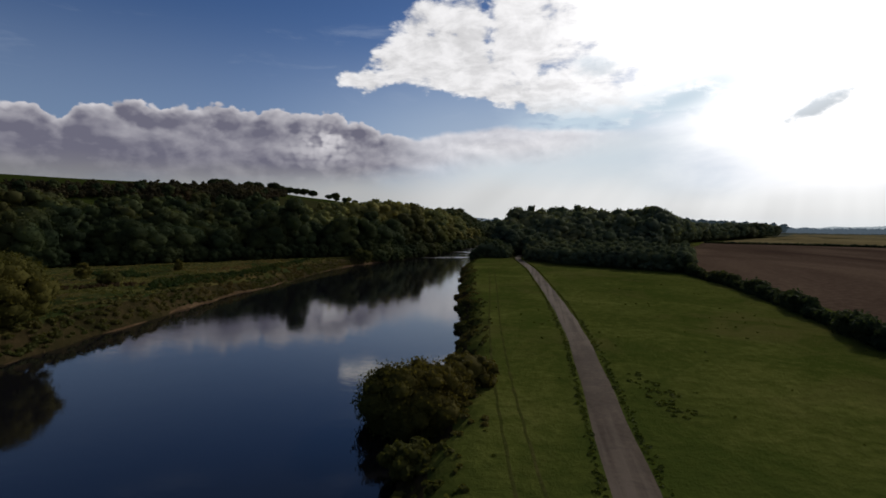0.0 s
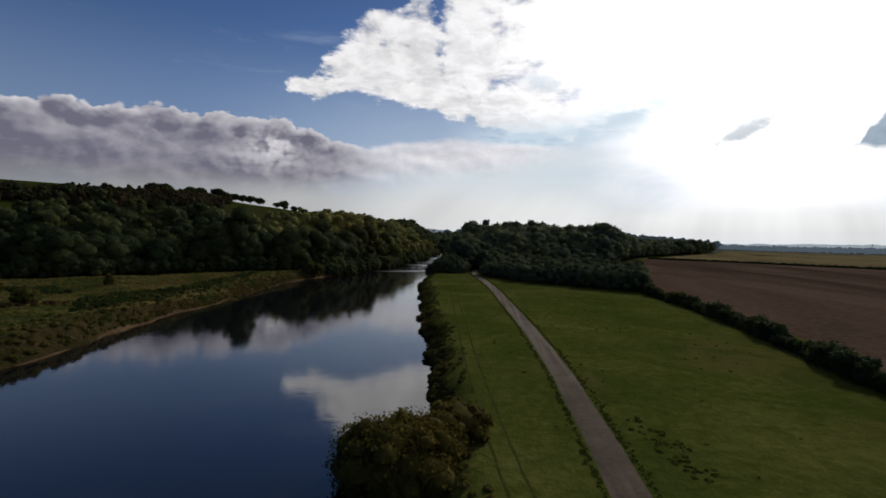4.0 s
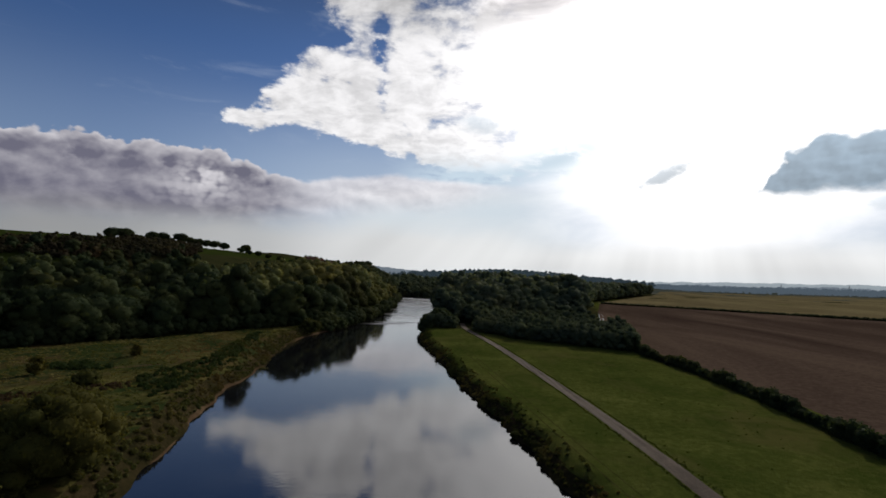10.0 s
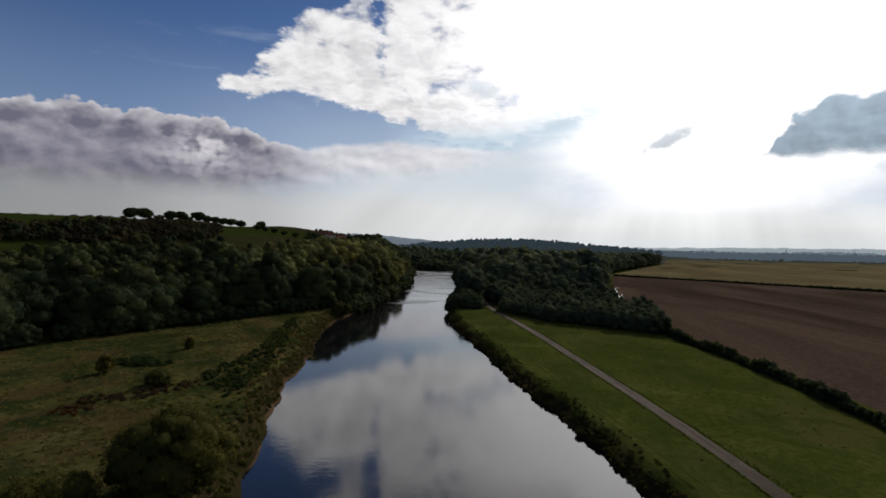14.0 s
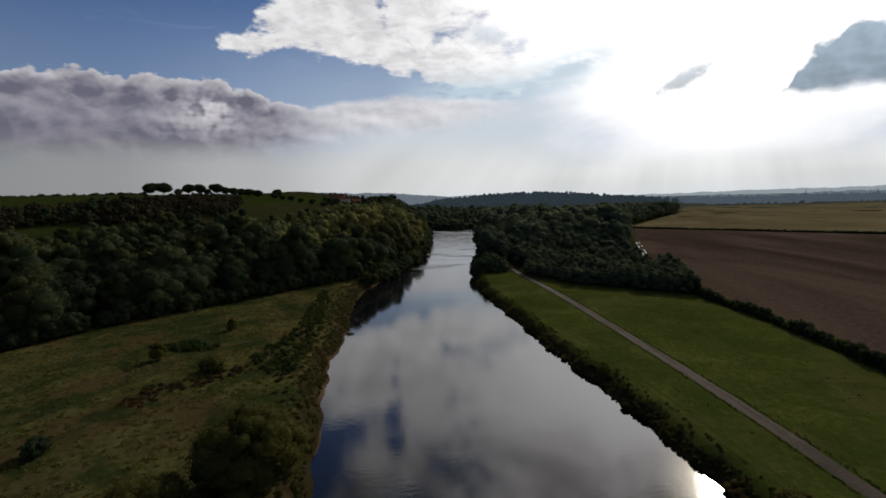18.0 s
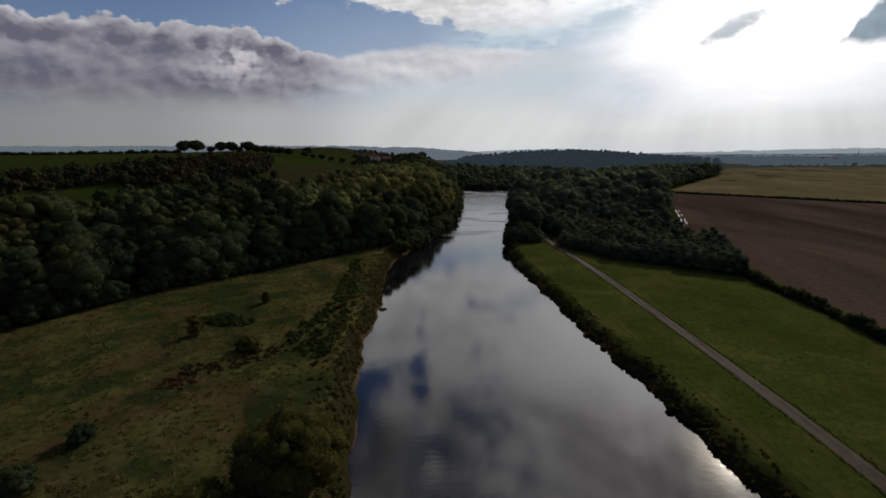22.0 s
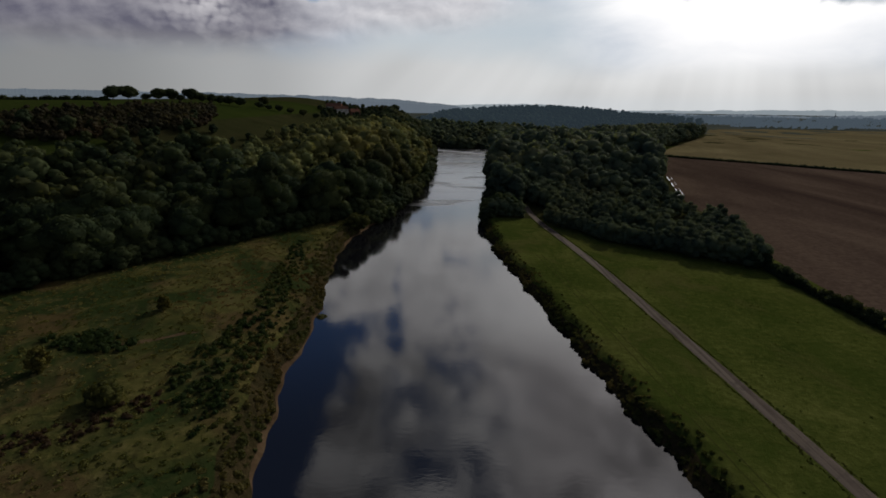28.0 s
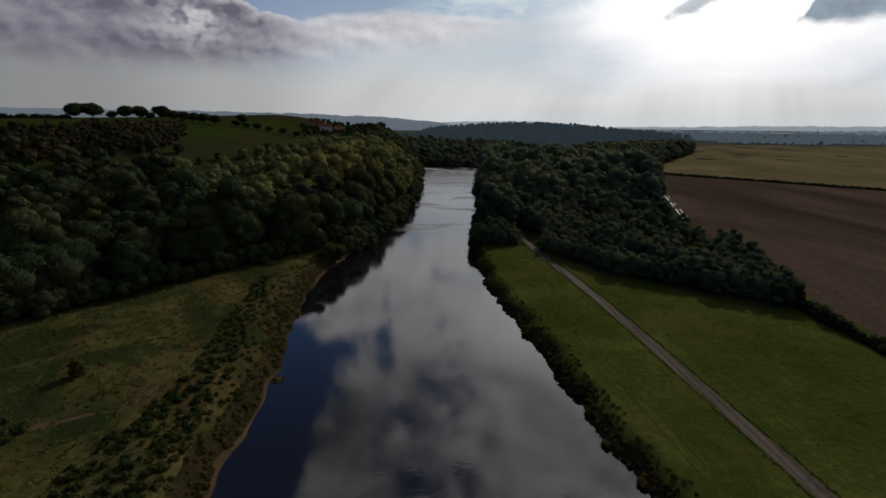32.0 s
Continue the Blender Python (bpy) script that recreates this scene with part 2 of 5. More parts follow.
    shade = m("ADD", shade, m("MULTIPLY", m("MULTIPLY", relief, heavy), m("ADD", 0.16, m("MULTIPLY", m("MAXIMUM", step(el, 7.5, 11.0), step(az, -32.0, -26.0)), 0.48))))
    shade = m("ADD", shade, m("MULTIPLY", m("MULTIPLY", tower, step(heads, 0.66, 0.84)), 0.26))
    thin = m("ADD", m("ADD", m("ADD", 0.56, m("MULTIPLY", curl, 0.8)), m("MULTIPLY", step(az, -14.0, 8.0), 0.12)), m("MULTIPLY", rim, 0.12))
    shade = m("ADD", m("MULTIPLY", shade, heavy), m("MULTIPLY", thin, m("SUBTRACT", 1.0, heavy)))
    shade = m("MINIMUM", m("MAXIMUM", shade, 0.135), 0.84)
    col = mix(m("MULTIPLY", bank, m("ADD", 0.80, m("MULTIPLY", heavy, 0.18))), col, vec(m("MULTIPLY", shade, 1.0), m("MULTIPLY", shade, 0.97), m("ADD", m("MULTIPLY", shade, 0.94), 0.05)))

    # air below the cloud: grey on the left, pale in the middle, bluish white under the sun
    fan = m("ARCTAN2", m("SUBTRACT", az, 28.0), m("SUBTRACT", 31.0, el))
    rays = noise_at(vec(m("MULTIPLY", fan, 4.0), 0.5, 0.2), 1.6, 3.0, 0.5)
    hz = step(m("ADD", el, m("MULTIPLY", m("SUBTRACT", streak, 0.5), 2.5)), 7.6, 3.4)
    tone = line(az, [(-80, 0.24), (-48, 0.24), (-34, 0.29), (-20, 0.43), (-8, 0.62), (4, 0.74), (18, 0.75), (50, 0.75), (80, 0.5)], -82, 82, 1.0)
    tone = m("ADD", tone, m("MULTIPLY", m("MULTIPLY", m("SUBTRACT", rays, 0.5), step(az, -22.0, 0.0)), 0.42))
    tone = m("SUBTRACT", tone, m("MULTIPLY", m("MULTIPLY", step(el, 2.6, 1.0), step(az, 2.0, 20.0)), 0.07))
    hz_amount = m("MULTIPLY", hz, m("SUBTRACT", 0.92, m("MULTIPLY", m("MULTIPLY", step(az, 6.0, 18.0), step(el, 2.2, 5.0)), 0.82)))
    col = mix(hz_amount, col, gray(tone, 0.995, 1.0, 1.0))
    col = mix(m("MULTIPLY", step(el, 1.6, 0.0), m("MULTIPLY", step(az, -15.0, 10.0), 0.30)), col, (0.60, 0.66, 0.71, 1))

    # the sun's own place, above the view: a warm aureole
    add = N("ShaderNodeVectorMath")
    add.operation = "ADD"
    L(col, add.inputs[0])
    L(gray(m("MULTIPLY", gauss(ang, 3.0), 5.0), 1.0, 0.86, 0.62), add.inputs[1])
    col = add.outputs[0]

    # a dark flat-based cloud under the glare, wisps below it
    dtop = m("ADD", line(az, [(33.5, 6), (35.0, 9.2), (36, 11.4), (37.3, 12.9), (38.6, 13.3), (40, 14.3), (42, 13.6), (45, 13.9), (49, 14.4), (53, 12.8), (57, 9.5), (60, 6)], 33, 61, 20), m("ADD", m("MULTIPLY", m("SUBTRACT", heads, 0.76), 2.2), m("MULTIPLY", m("SUBTRACT", fb, 0.5), 2.0)))
    dbase = m("ADD", 8.6, m("MULTIPLY", m("SUBTRACT", fb, 0.5), 3.0))
    dark = m("MULTIPLY", step(m("SUBTRACT", dtop, el), 0.0, 0.8), step(m("SUBTRACT", el, dbase), -0.5, 0.7))
    dtone = m("ADD", m("ADD", 0.30, m("MULTIPLY", step(el, 9.0, 14.0), 0.11)), m("MULTIPLY", m("ADD", relief, knobs), 0.25))
    col = mix(m("MULTIPLY", dark, 0.93), col, gray(dtone, 0.74, 0.98, 1.22))

    def puff(caz, cel, waz, wel, tone, amount, tilt=0.0, edge_in=0.6):
        nonlocal col
        dx = m("DIVIDE", m("SUBTRACT", az, caz), waz)
        dy = m("DIVIDE", m("SUBTRACT", m("SUBTRACT", el, cel), m("MULTIPLY", m("SUBTRACT", az, caz), tilt)), wel)
        dd = m("SQRT", m("ADD", m("MULTIPLY", dx, dx), m("MULTIPLY", dy, dy)))
        nn = noise_at(vec(m("MULTIPLY", az, 0.25), m("MULTIPLY", el, 0.4), caz), 2.2, 6.0, 0.6)
        f = step(m("ADD", dd, m("MULTIPLY", m("SUBTRACT", nn, 0.5), 1.8)), 1.1, edge_in)
        tonev = m("ADD", tone, m("MULTIPLY", step(dy, -0.6, 1.0), 0.15))
        col = mix(m("MULTIPLY", f, amount), col, gray(tonev, 0.90, 0.99, 1.08))

    puff(26.4, 11.1, 2.7, 1.05, 0.52, 0.9, 0.40, 0.3)
    puff(45.5, 7.3, 3.6, 0.8, 0.66, 0.7, 0.0, 0.3)
    puff(48.5, 5.6, 4.0, 1.0, 0.66, 0.6)
    puff(6.5, 17.0, 3.4, 1.4, 0.62, 0.75, -0.15, 0.1)
    # below the horizon
    col = mix(step(el, -0.2, -3.0), col, (0.10, 0.11, 0.09, 1))
    bg = N("ShaderNodeBackground")
    L(col, bg.inputs[0])
    bg.inputs[1].default_value = 1.0
    out = N("ShaderNodeOutputWorld")
    L(bg.outputs[0], out.inputs[0])


build_world()
sun = new("sun", bpy.data.lights.new("sun", "SUN"))
sun.data.energy, sun.data.angle, sun.data.color = 2.0, radians(2.2), (1.0, 0.92, 0.78)
sun_way = Vector((math.sin(SUN_AZ) * math.cos(SUN_EL), math.cos(SUN_AZ) * math.cos(SUN_EL), math.sin(SUN_EL)))
sun.matrix_world = look(sun_way * 200, (0, 0, 0))

# ---- materials ----


class Mat:
    """A node material under construction."""

    def __init__(self, name):
        self.mat = bpy.data.materials.new(name)
        self.mat.use_nodes = True
        self.nt = self.mat.node_tree
        self.bsdf = self.nt.nodes["Principled BSDF"]
        self.out = self.nt.nodes["Material Output"]
        self.pos = self.nt.nodes.new("ShaderNodeNewGeometry").outputs["Position"]

    def link(self, a, b):
        self.nt.links.new(a, b)

    def noise(self, scale, detail=5.0, rough=0.6, dist=0.0, stretch=None, turn=0.0):
        n = self.nt.nodes.new("ShaderNodeTexNoise")
        n.inputs["Scale"].default_value, n.inputs["Detail"].default_value = scale, detail
        n.inputs["Roughness"].default_value, n.inputs["Distortion"].default_value = rough, dist
        v = self.pos
        if stretch:
            mp = self.nt.nodes.new("ShaderNodeMapping")
            mp.inputs["Rotation"].default_value = (0, 0, turn)
            mp.inputs["Scale"].default_value = stretch
            self.link(v, mp.inputs["Vector"])
            v = mp.outputs[0]
        self.link(v, n.inputs["Vector"])
        return n.outputs["Fac"]

    def wave(self, scale, turn, dist=1.0):
        mp = self.nt.nodes.new("ShaderNodeMapping")
        mp.inputs["Rotation"].default_value = (0, 0, turn)
        self.link(self.pos, mp.inputs["Vector"])
        n = self.nt.nodes.new("ShaderNodeTexWave")
        n.inputs["Scale"].default_value, n.inputs["Distortion"].default_value = scale, dist
        n.inputs["Detail"].default_value, n.inputs["Detail Scale"].default_value = 3.0, 0.6
        self.link(mp.outputs[0], n.inputs["Vector"])
        return n.outputs["Fac"]

    def ramp(self, fac, stops):
        r = self.nt.nodes.new("ShaderNodeValToRGB")
        self.link(fac, r.inputs[0])
        els = r.color_ramp.elements
        while len(els) < len(stops):
            els.new(0.5)
        for e, (p, c) in zip(els, stops):
            e.position, e.color = p, (*c, 1) if len(c) == 3 else c
        return r.outputs[0]

    def mix(self, f, a, b, mode="MIX"):
        n = self.nt.nodes.new("ShaderNodeMix")
        n.data_type, n.blend_type = "RGBA", mode
        for s, v in zip((n.inputs[0], n.inputs[6], n.inputs[7]), (f, a, b)):
            if isinstance(v, (int, float)):
                s.default_value = v
            elif isinstance(v, tuple):
                s.default_value = (*v, 1) if len(v) == 3 else v
            else:
                self.link(v, s)
        return n.outputs[2]

    def color(self, c):
        if isinstance(c, tuple):
            self.bsdf.inputs["Base Color"].default_value = (*c, 1)
        else:
            self.link(c, self.bsdf.inputs["Base Color"])
        return self

    def rough(self, r, spec=0.3):
        self.bsdf.inputs["Roughness"].default_value = r
        self.bsdf.inputs["Specular IOR Level"].default_value = spec
        return self

    def bump(self, h, strength=0.5, dist=0.1):
        b = self.nt.nodes.new("ShaderNodeBump")
        b.inputs["Strength"].default_value, b.inputs["Distance"].default_value = strength, dist
        self.link(h, b.inputs["Height"])
        self.link(b.outputs[0], self.bsdf.inputs["Normal"])
        return self


def soil_like(name, low, mid, high, coarse=0.05, fine=1.3, bump=0.6, dist=0.15, patch=None, second=None):
    k = Mat(name)
    a, b = k.noise(coarse, 4.0), k.noise(fine, 6.0, 0.7)
    c = k.ramp(k.mix(0.5, a, b), [(0.36, low), (0.5, mid), (0.64, high)])
    if patch:
        c = k.mix(k.ramp(k.noise(0.035, 5.0, 0.65, 0.6), [(0.50, (0, 0, 0)), (0.66, (1, 1, 1))]), c, patch)
    if second:
        c = k.mix(k.ramp(k.noise(0.09, 6.0, 0.7, 1.0, (1, 0.7, 1)), [(0.48, (0, 0, 0)), (0.62, (0.9, 0.9, 0.9))]), c, second)
    return k.color(c).rough(1.0, 0.0).bump(b, bump, dist).mat


GRASS = soil_like("pasture_grass", (0.027, 0.039, 0.008), (0.053, 0.064, 0.014), (0.090, 0.096, 0.025), 0.05, 0.75, 1.0, 0.25, (0.068, 0.066, 0.020), (0.036, 0.050, 0.010))


def meadow_material():
    """Tussocky wet meadow: straw, russet dock and dark sedge in swaths."""
    k = Mat("rough_meadow")
    a, b = k.noise(0.10, 5.0, 0.6), k.noise(0.8, 6.0, 0.7)
    c = k.ramp(k.mix(0.5, a, b), [(0.36, (0.030, 0.036, 0.011)), (0.5, (0.064, 0.062, 0.019)), (0.64, (0.106, 0.092, 0.034))])
    for scale, lo, hi, tone, amount in ((0.045, 0.49, 0.58, (0.062, 0.037, 0.020), 0.65), (0.06, 0.49, 0.57, (0.016, 0.029, 0.009), 0.85), (0.16, 0.55, 0.66, (0.090, 0.078, 0.032), 0.6), (0.3, 0.56, 0.66, (0.018, 0.020, 0.008), 0.7)):
        n = k.noise(scale, 5.0, 0.6, 0.8, (1.0, 0.8, 1.0), 0.5 + scale * 9)
        c = k.mix(k.ramp(n, [(lo, (0, 0, 0)), (hi, (amount, amount, amount))]), c, tone)
    return k.color(c).rough(1.0, 0.0).bump(b, 1.0, 0.35).mat


MEADOW = meadow_material()
HILL_GRASS = soil_like("hill_pasture", (0.017, 0.026, 0.006), (0.024, 0.034, 0.008), (0.032, 0.041, 0.010), 0.02, 0.4, 0.4, 0.1)
WOOD_FLOOR = soil_like("wood_floor", (0.018, 0.020, 0.008), (0.028, 0.030, 0.012), (0.040, 0.036, 0.016))
SAND = soil_like("river_sand", (0.044, 0.029, 0.017), (0.074, 0.049, 0.029), (0.110, 0.076, 0.047), 0.25, 1.5, 0.5, 0.1)
BANK = soil_like("bank_earth", (0.018, 0.018, 0.008), (0.032, 0.026, 0.012), (0.052, 0.038, 0.020), 0.15, 1.2, 1.0, 0.4)
# far fields, with haze painted in as a bluish-grey base colour
HAZED_LAND = soil_like("hazed_farmland", (0.0408, 0.0528, 0.0480), (0.0600, 0.0696, 0.0600), (0.1020, 0.0960, 0.0720), 0.006, 0.02, 0.2, 0.1)
BED = soil_like("river_bed", (0.02, 0.018, 0.012), (0.03, 0.026, 0.018), (0.045, 0.04, 0.025))


def field_material(name, low, mid, high, turn, depth=0.12):
    k = Mat(name)
    rows = k.wave(0.45, turn, 2.5)
    wide = k.noise(0.018, 6.0, 0.65, 0.8, (1, 0.3, 1), turn)
    b = k.noise(0.6, 7.0, 0.75)
    c = k.ramp(k.mix(0.40, wide, b), [(0.38, low), (0.5, mid), (0.60, high)])
    c = k.mix(0.10, c, k.ramp(rows, [(0.2, low), (0.8, high)]))
    return k.color(c).rough(1.0, 0.0).bump(b, 0.8, depth).mat


PLOUGH = field_material("harrowed_soil", (0.033, 0.022, 0.018), (0.058, 0.040, 0.031), (0.098, 0.070, 0.052), 2.2)
STUBBLE = field_material("stubble", (0.085, 0.069, 0.036), (0.130, 0.107, 0.056), (0.18, 0.149, 0.080), 2.2, 0.06)


def track_material():
    k = Mat("gravel_track")
    b = k.noise(2.2, 6.0, 0.75)
    c = k.ramp(k.mix(0.5, k.noise(0.18, 4.0), b), [(0.36, (0.036, 0.026, 0.020)), (0.52, (0.058, 0.043, 0.033)), (0.66, (0.092, 0.070, 0.055))])
    # two paler wheel lines, and patches of mud
    streak = k.noise(0.9, 3.0, 0.5, 0.0, (1.0, 0.03, 1), 0.06)
    c = k.mix(k.ramp(streak, [(0.44, (0, 0, 0)), (0.60, (0.85, 0.85, 0.85))]), c, (0.108, 0.086, 0.071))
    c = k.mix(k.ramp(k.noise(0.35, 4.0, 0.6, 0.5), [(0.56, (0, 0, 0)), (0.70, (0.7, 0.7, 0.7))]), c, (0.045, 0.036, 0.028))
    return k.color(c).rough(0.95, 0.1).bump(b, 0.5, 0.05).mat


TRACK = track_material()


def water_material():
    k = Mat("river_water")
    k.color((0.006, 0.006, 0.008))
    k.bsdf.inputs["IOR"].default_value = 1.74
    # smooth pool, more and more ruffled towards the broken water under the weir
    sp = k.nt.nodes.new("ShaderNodeSeparateXYZ")
    k.link(k.pos, sp.inputs[0])
    far = k.nt.nodes.new("ShaderNodeMapRange")
    for key, value in (("From Min", 190.0), ("From Max", 520.0), ("To Min", 0.045), ("To Max", 0.26)):
        far.inputs[key].default_value = value
    k.link(sp.outputs[1], far.inputs["Value"])
    # cat's-paws on the upper reach
    paws = k.ramp(k.noise(0.03, 4.0, 0.6, 0.5, (0.6, 1.6, 1)), [(0.54, (0, 0, 0)), (0.62, (0.22, 0.22, 0.22))])
    gust = k.nt.nodes.new("ShaderNodeMapRange")
    gust.inputs["From Min"].default_value, gust.inputs["From Max"].default_value = 185.0, 260.0
    k.link(sp.outputs[1], gust.inputs["Value"])
    both = k.nt.nodes.new("ShaderNodeMath")
    both.operation = "MULTIPLY_ADD"
    k.link(paws, both.inputs[0])
    k.link(gust.outputs[0], both.inputs[1])
    k.link(far.outputs[0], both.inputs[2])
    k.link(both.outputs[0], k.bsdf.inputs["Roughness"])
    # fine ripples, stronger in ruffled patches, over a slow swell
    a = k.noise(1.5, 4.0, 0.55, 0.3, (0.55, 1.0, 1), 0.1)
    b = k.noise(0.10, 3.0, 0.5, 0.5)
    ruffle = k.ramp(k.noise(0.022, 4.0, 0.6, 0.6, (1, 0.5, 1)), [(0.42, (0.35, 0.35, 0.35)), (0.66, (1, 1, 1))])
    fine = k.nt.nodes.new("ShaderNodeMath")
    fine.operation = "MULTIPLY"
    k.link(a, fine.inputs[0])
    k.link(ruffle, fine.inputs[1])
    tot = k.nt.nodes.new("ShaderNodeMath")
    tot.operation = "ADD"
    k.link(fine.outputs[0], tot.inputs[0])
    k.link(b, tot.inputs[1])
    k.bump(tot.outputs[0], 0.09, 0.14)
    return k.mat


WATER = water_material()


def leaf_material(name, dark, mid, light, yellow=(0.13, 0.11, 0.02), amount=0.2):
    k = Mat(name)
    isl = k.nt.nodes.new("ShaderNodeNewGeometry").outputs["Random Per Island"]
    tree = k.ramp(k.noise(0.055, 2.0, 0.5), [(0.35, dark), (0.5, mid), (0.66, light)])
    warm = k.ramp(k.noise(0.021, 2.0, 0.5, 0.5), [(0.52, (0, 0, 0)), (0.68, (1, 1, 1))])
    w = k.nt.nodes.new("ShaderNodeMath")
    w.operation = "MULTIPLY"
    k.link(warm, w.inputs[0])
    w.inputs[1].default_value = amount
    c = k.mix(w.outputs[0], tree, yellow)
    v = k.ramp(isl, [(0.0, (0.80, 0.81, 0.80)), (1.0, (1.18, 1.17, 1.13))])
    c = k.mix(1.0, c, v, "MULTIPLY")
    k.color(c).rough(0.9, 0.05)
    tr = k.nt.nodes.new("ShaderNodeBsdfTranslucent")
    k.link(k.mix(1.0, c, (1.5, 1.45, 0.9), "MULTIPLY"), tr.inputs[0])
    ms = k.nt.nodes.new("ShaderNodeMixShader")
    ms.inputs[0].default_value = 0.34
    k.link(k.bsdf.outputs[0], ms.inputs[1])
    k.link(tr.outputs[0], ms.inputs[2])
    k.link(ms.outputs[0], k.out.inputs[0])
    return k.mat


LEAF = leaf_material("wood_leaves", (0.022, 0.034, 0.019), (0.036, 0.051, 0.024), (0.060, 0.072, 0.030), (0.090, 0.078, 0.026), 0.5)
LEAF_DARK = leaf_material("dense_leaves", (0.021, 0.032, 0.018), (0.030, 0.044, 0.022), (0.044, 0.056, 0.026))
# green leaves lightened and greyed to stand in for haze towards the sun
LEAF_HAZED = leaf_material("haze_paled_leaves", (0.054, 0.072, 0.050), (0.078, 0.100, 0.062), (0.108, 0.126, 0.072), (0.13, 0.12, 0.056), 0.4)
LEAF_WILLOW = leaf_material("willow_leaves", (0.034, 0.042, 0.013), (0.056, 0.058, 0.017), (0.082, 0.074, 0.020), (0.105, 0.070, 0.015), 0.6)
LEAF_SCRUB = leaf_material("scrub_leaves", (0.038, 0.048, 0.016), (0.062, 0.062, 0.021), (0.092, 0.074, 0.030), (0.105, 0.058, 0.026), 0.7)
LEAF_NETTLE = leaf_material("nettle_leaves", (0.018, 0.032, 0.011), (0.026, 0.042, 0.014), (0.036, 0.050, 0.017))
TUSSOCK = leaf_material("dry_grass_blades", (0.066, 0.074, 0.022), (0.104, 0.098, 0.034), (0.145, 0.122, 0.052), (0.110, 0.066, 0.036), 0.7)
GRASS_TUFT = leaf_material("coarse_grass", (0.036, 0.050, 0.012), (0.050, 0.064, 0.016), (0.068, 0.076, 0.022))
BANK_GRASS = leaf_material("bank_grass", (0.040, 0.050, 0.015), (0.062, 0.066, 0.020), (0.092, 0.082, 0.030), (0.085, 0.055, 0.024), 0.6)
BARK = soil_like("bark", (0.035, 0.026, 0.018), (0.06, 0.047, 0.034), (0.09, 0.073, 0.055), 0.8, 6.0, 0.8, 0.05)

# ---- the lie of the land ----
WATER_Z = -2.5


def curve(points, wave=0.0, pitch=1.0):
    """A smoothed line x(y) through points, scalloped by wave if given."""
    ys, xs = [p[1] for p in points], [p[0] for p in points]
    def f(y):
        g = np.linspace(-14, 14, 7)
        w = np.exp(-(g / 9.0) ** 2)
        y = np.asarray(y, float)
        line = sum(wi * np.interp(y + gi, ys, xs) for gi, wi in zip(g, w)) / w.sum()
        return line + wave * (np.sin(y * pitch) + 0.7 * np.sin(y * pitch * 2.3 + 1.0 + np.sin(y * 0.11)))
    return f


# water's edge on either side, by distance upstream
RIGHT_EDGE = curve([(14, -400), (6, -60), (2.5, 20), (-0.3, 50), (-1.0, 72), (-2.6, 87), (-4.2, 101), (-8.4, 124), (-11.3, 148), (-14, 170), (-18, 195), (-19.4, 228), (-15, 270), (-10, 296), (-1, 388), (8, 465), (16, 515), (24, 600)], 0.45, 0.37)
LEFT_EDGE = curve([(-20, -400), (-40, -60), (-47, 30), (-53, 78), (-56.5, 98), (-60.6, 122), (-60.6, 149), (-64, 174), (-66, 200), (-63, 226), (-55, 245), (-48, 290), (-43, 350), (-42, 400), (-42, 600)], 0.40, 0.29)
# foot of the wooded hillside
HILL_FOOT = np.array([(-420, -300), (-230, -20), (-150, 100), (-143, 122), (-127, 158), (-100, 192), (-72, 228), (-58, 250), (-51, 290), (-46, 350), (-45, 400), (-45, 560), (-52, 640), (-75, 760), (-150, 1000), (-320, 1500)], float)


def hill_distance(x, y):
    """Distance up the hillside from its foot (positive uphill), for arrays."""
    x, y = np.asarray(x, float), np.asarray(y, float)
    best, sign = np.full(x.shape, 1e9), np.full(x.shape, -1.0)
    for (ax, ay), (bx, by) in zip(HILL_FOOT[:-1], HILL_FOOT[1:]):
        dx, dy = bx - ax, by - ay
        k = np.clip(((x - ax) * dx + (y - ay) * dy) / (dx * dx + dy * dy), 0, 1)
        d = np.hypot(x - ax - k * dx, y - ay - k * dy)
        side = (x - ax) * dy - (y - ay) * dx
        near = d < best
        best, sign = np.where(near, d, best), np.where(near, np.where(side < 0, 1.0, -1.0), sign)
    return best * sign


def smooth(lo, hi, v):
    k = np.clip((v - lo) / (hi - lo), 0, 1)
    return k * k * (3 - 2 * k)


def waves(x, y, size, seed=0.0):
    return np.sin(x / size + seed) * np.cos(y / size * 1.13 + 2 * seed) + 0.5 * np.sin(x / size * 2.3 + y / size * 1.7 + seed)


def land(x, y):
    """Height of the ground without the river's channel."""
    x, y = np.asarray(x, float), np.asarray(y, float)
    d = hill_distance(x, y)
    steep = smooth(220, 330, y)
    s1 = smooth(0, 1, d / 168)
    hill = 41.0 * s1 + (1 - s1) * 14.0 * steep * smooth(0, 45, d)
    hill = hill * (1 - 0.75 * smooth(620, 1100, y) * smooth(-500, -100, x))
    ridge = 26 * np.exp(-(((x - 190) / 260.0) ** 2)) * np.exp(-(((y - 1240) / 240.0) ** 2))
    ridge2 = 16 * np.exp(-(((x + 120) / 260.0) ** 2)) * np.exp(-(((y - 800) / 150.0) ** 2))
    flat = 0.10 * waves(x, y, 17.0) + 0.25 * waves(x, y, 60.0, 1.0)
    left = smooth(-20, -70, x) * (1 - smooth(0, 10, d)) * (0.7 + 0.18 * waves(x, y, 6.0, 0.5))
    near_right = smooth(-30, 0, x) * (1 - smooth(300, 500, np.hypot(x, y)))
    return np.maximum(hill, 0) + ridge + ridge2 + flat * (1 - 0.9 * near_right) + left


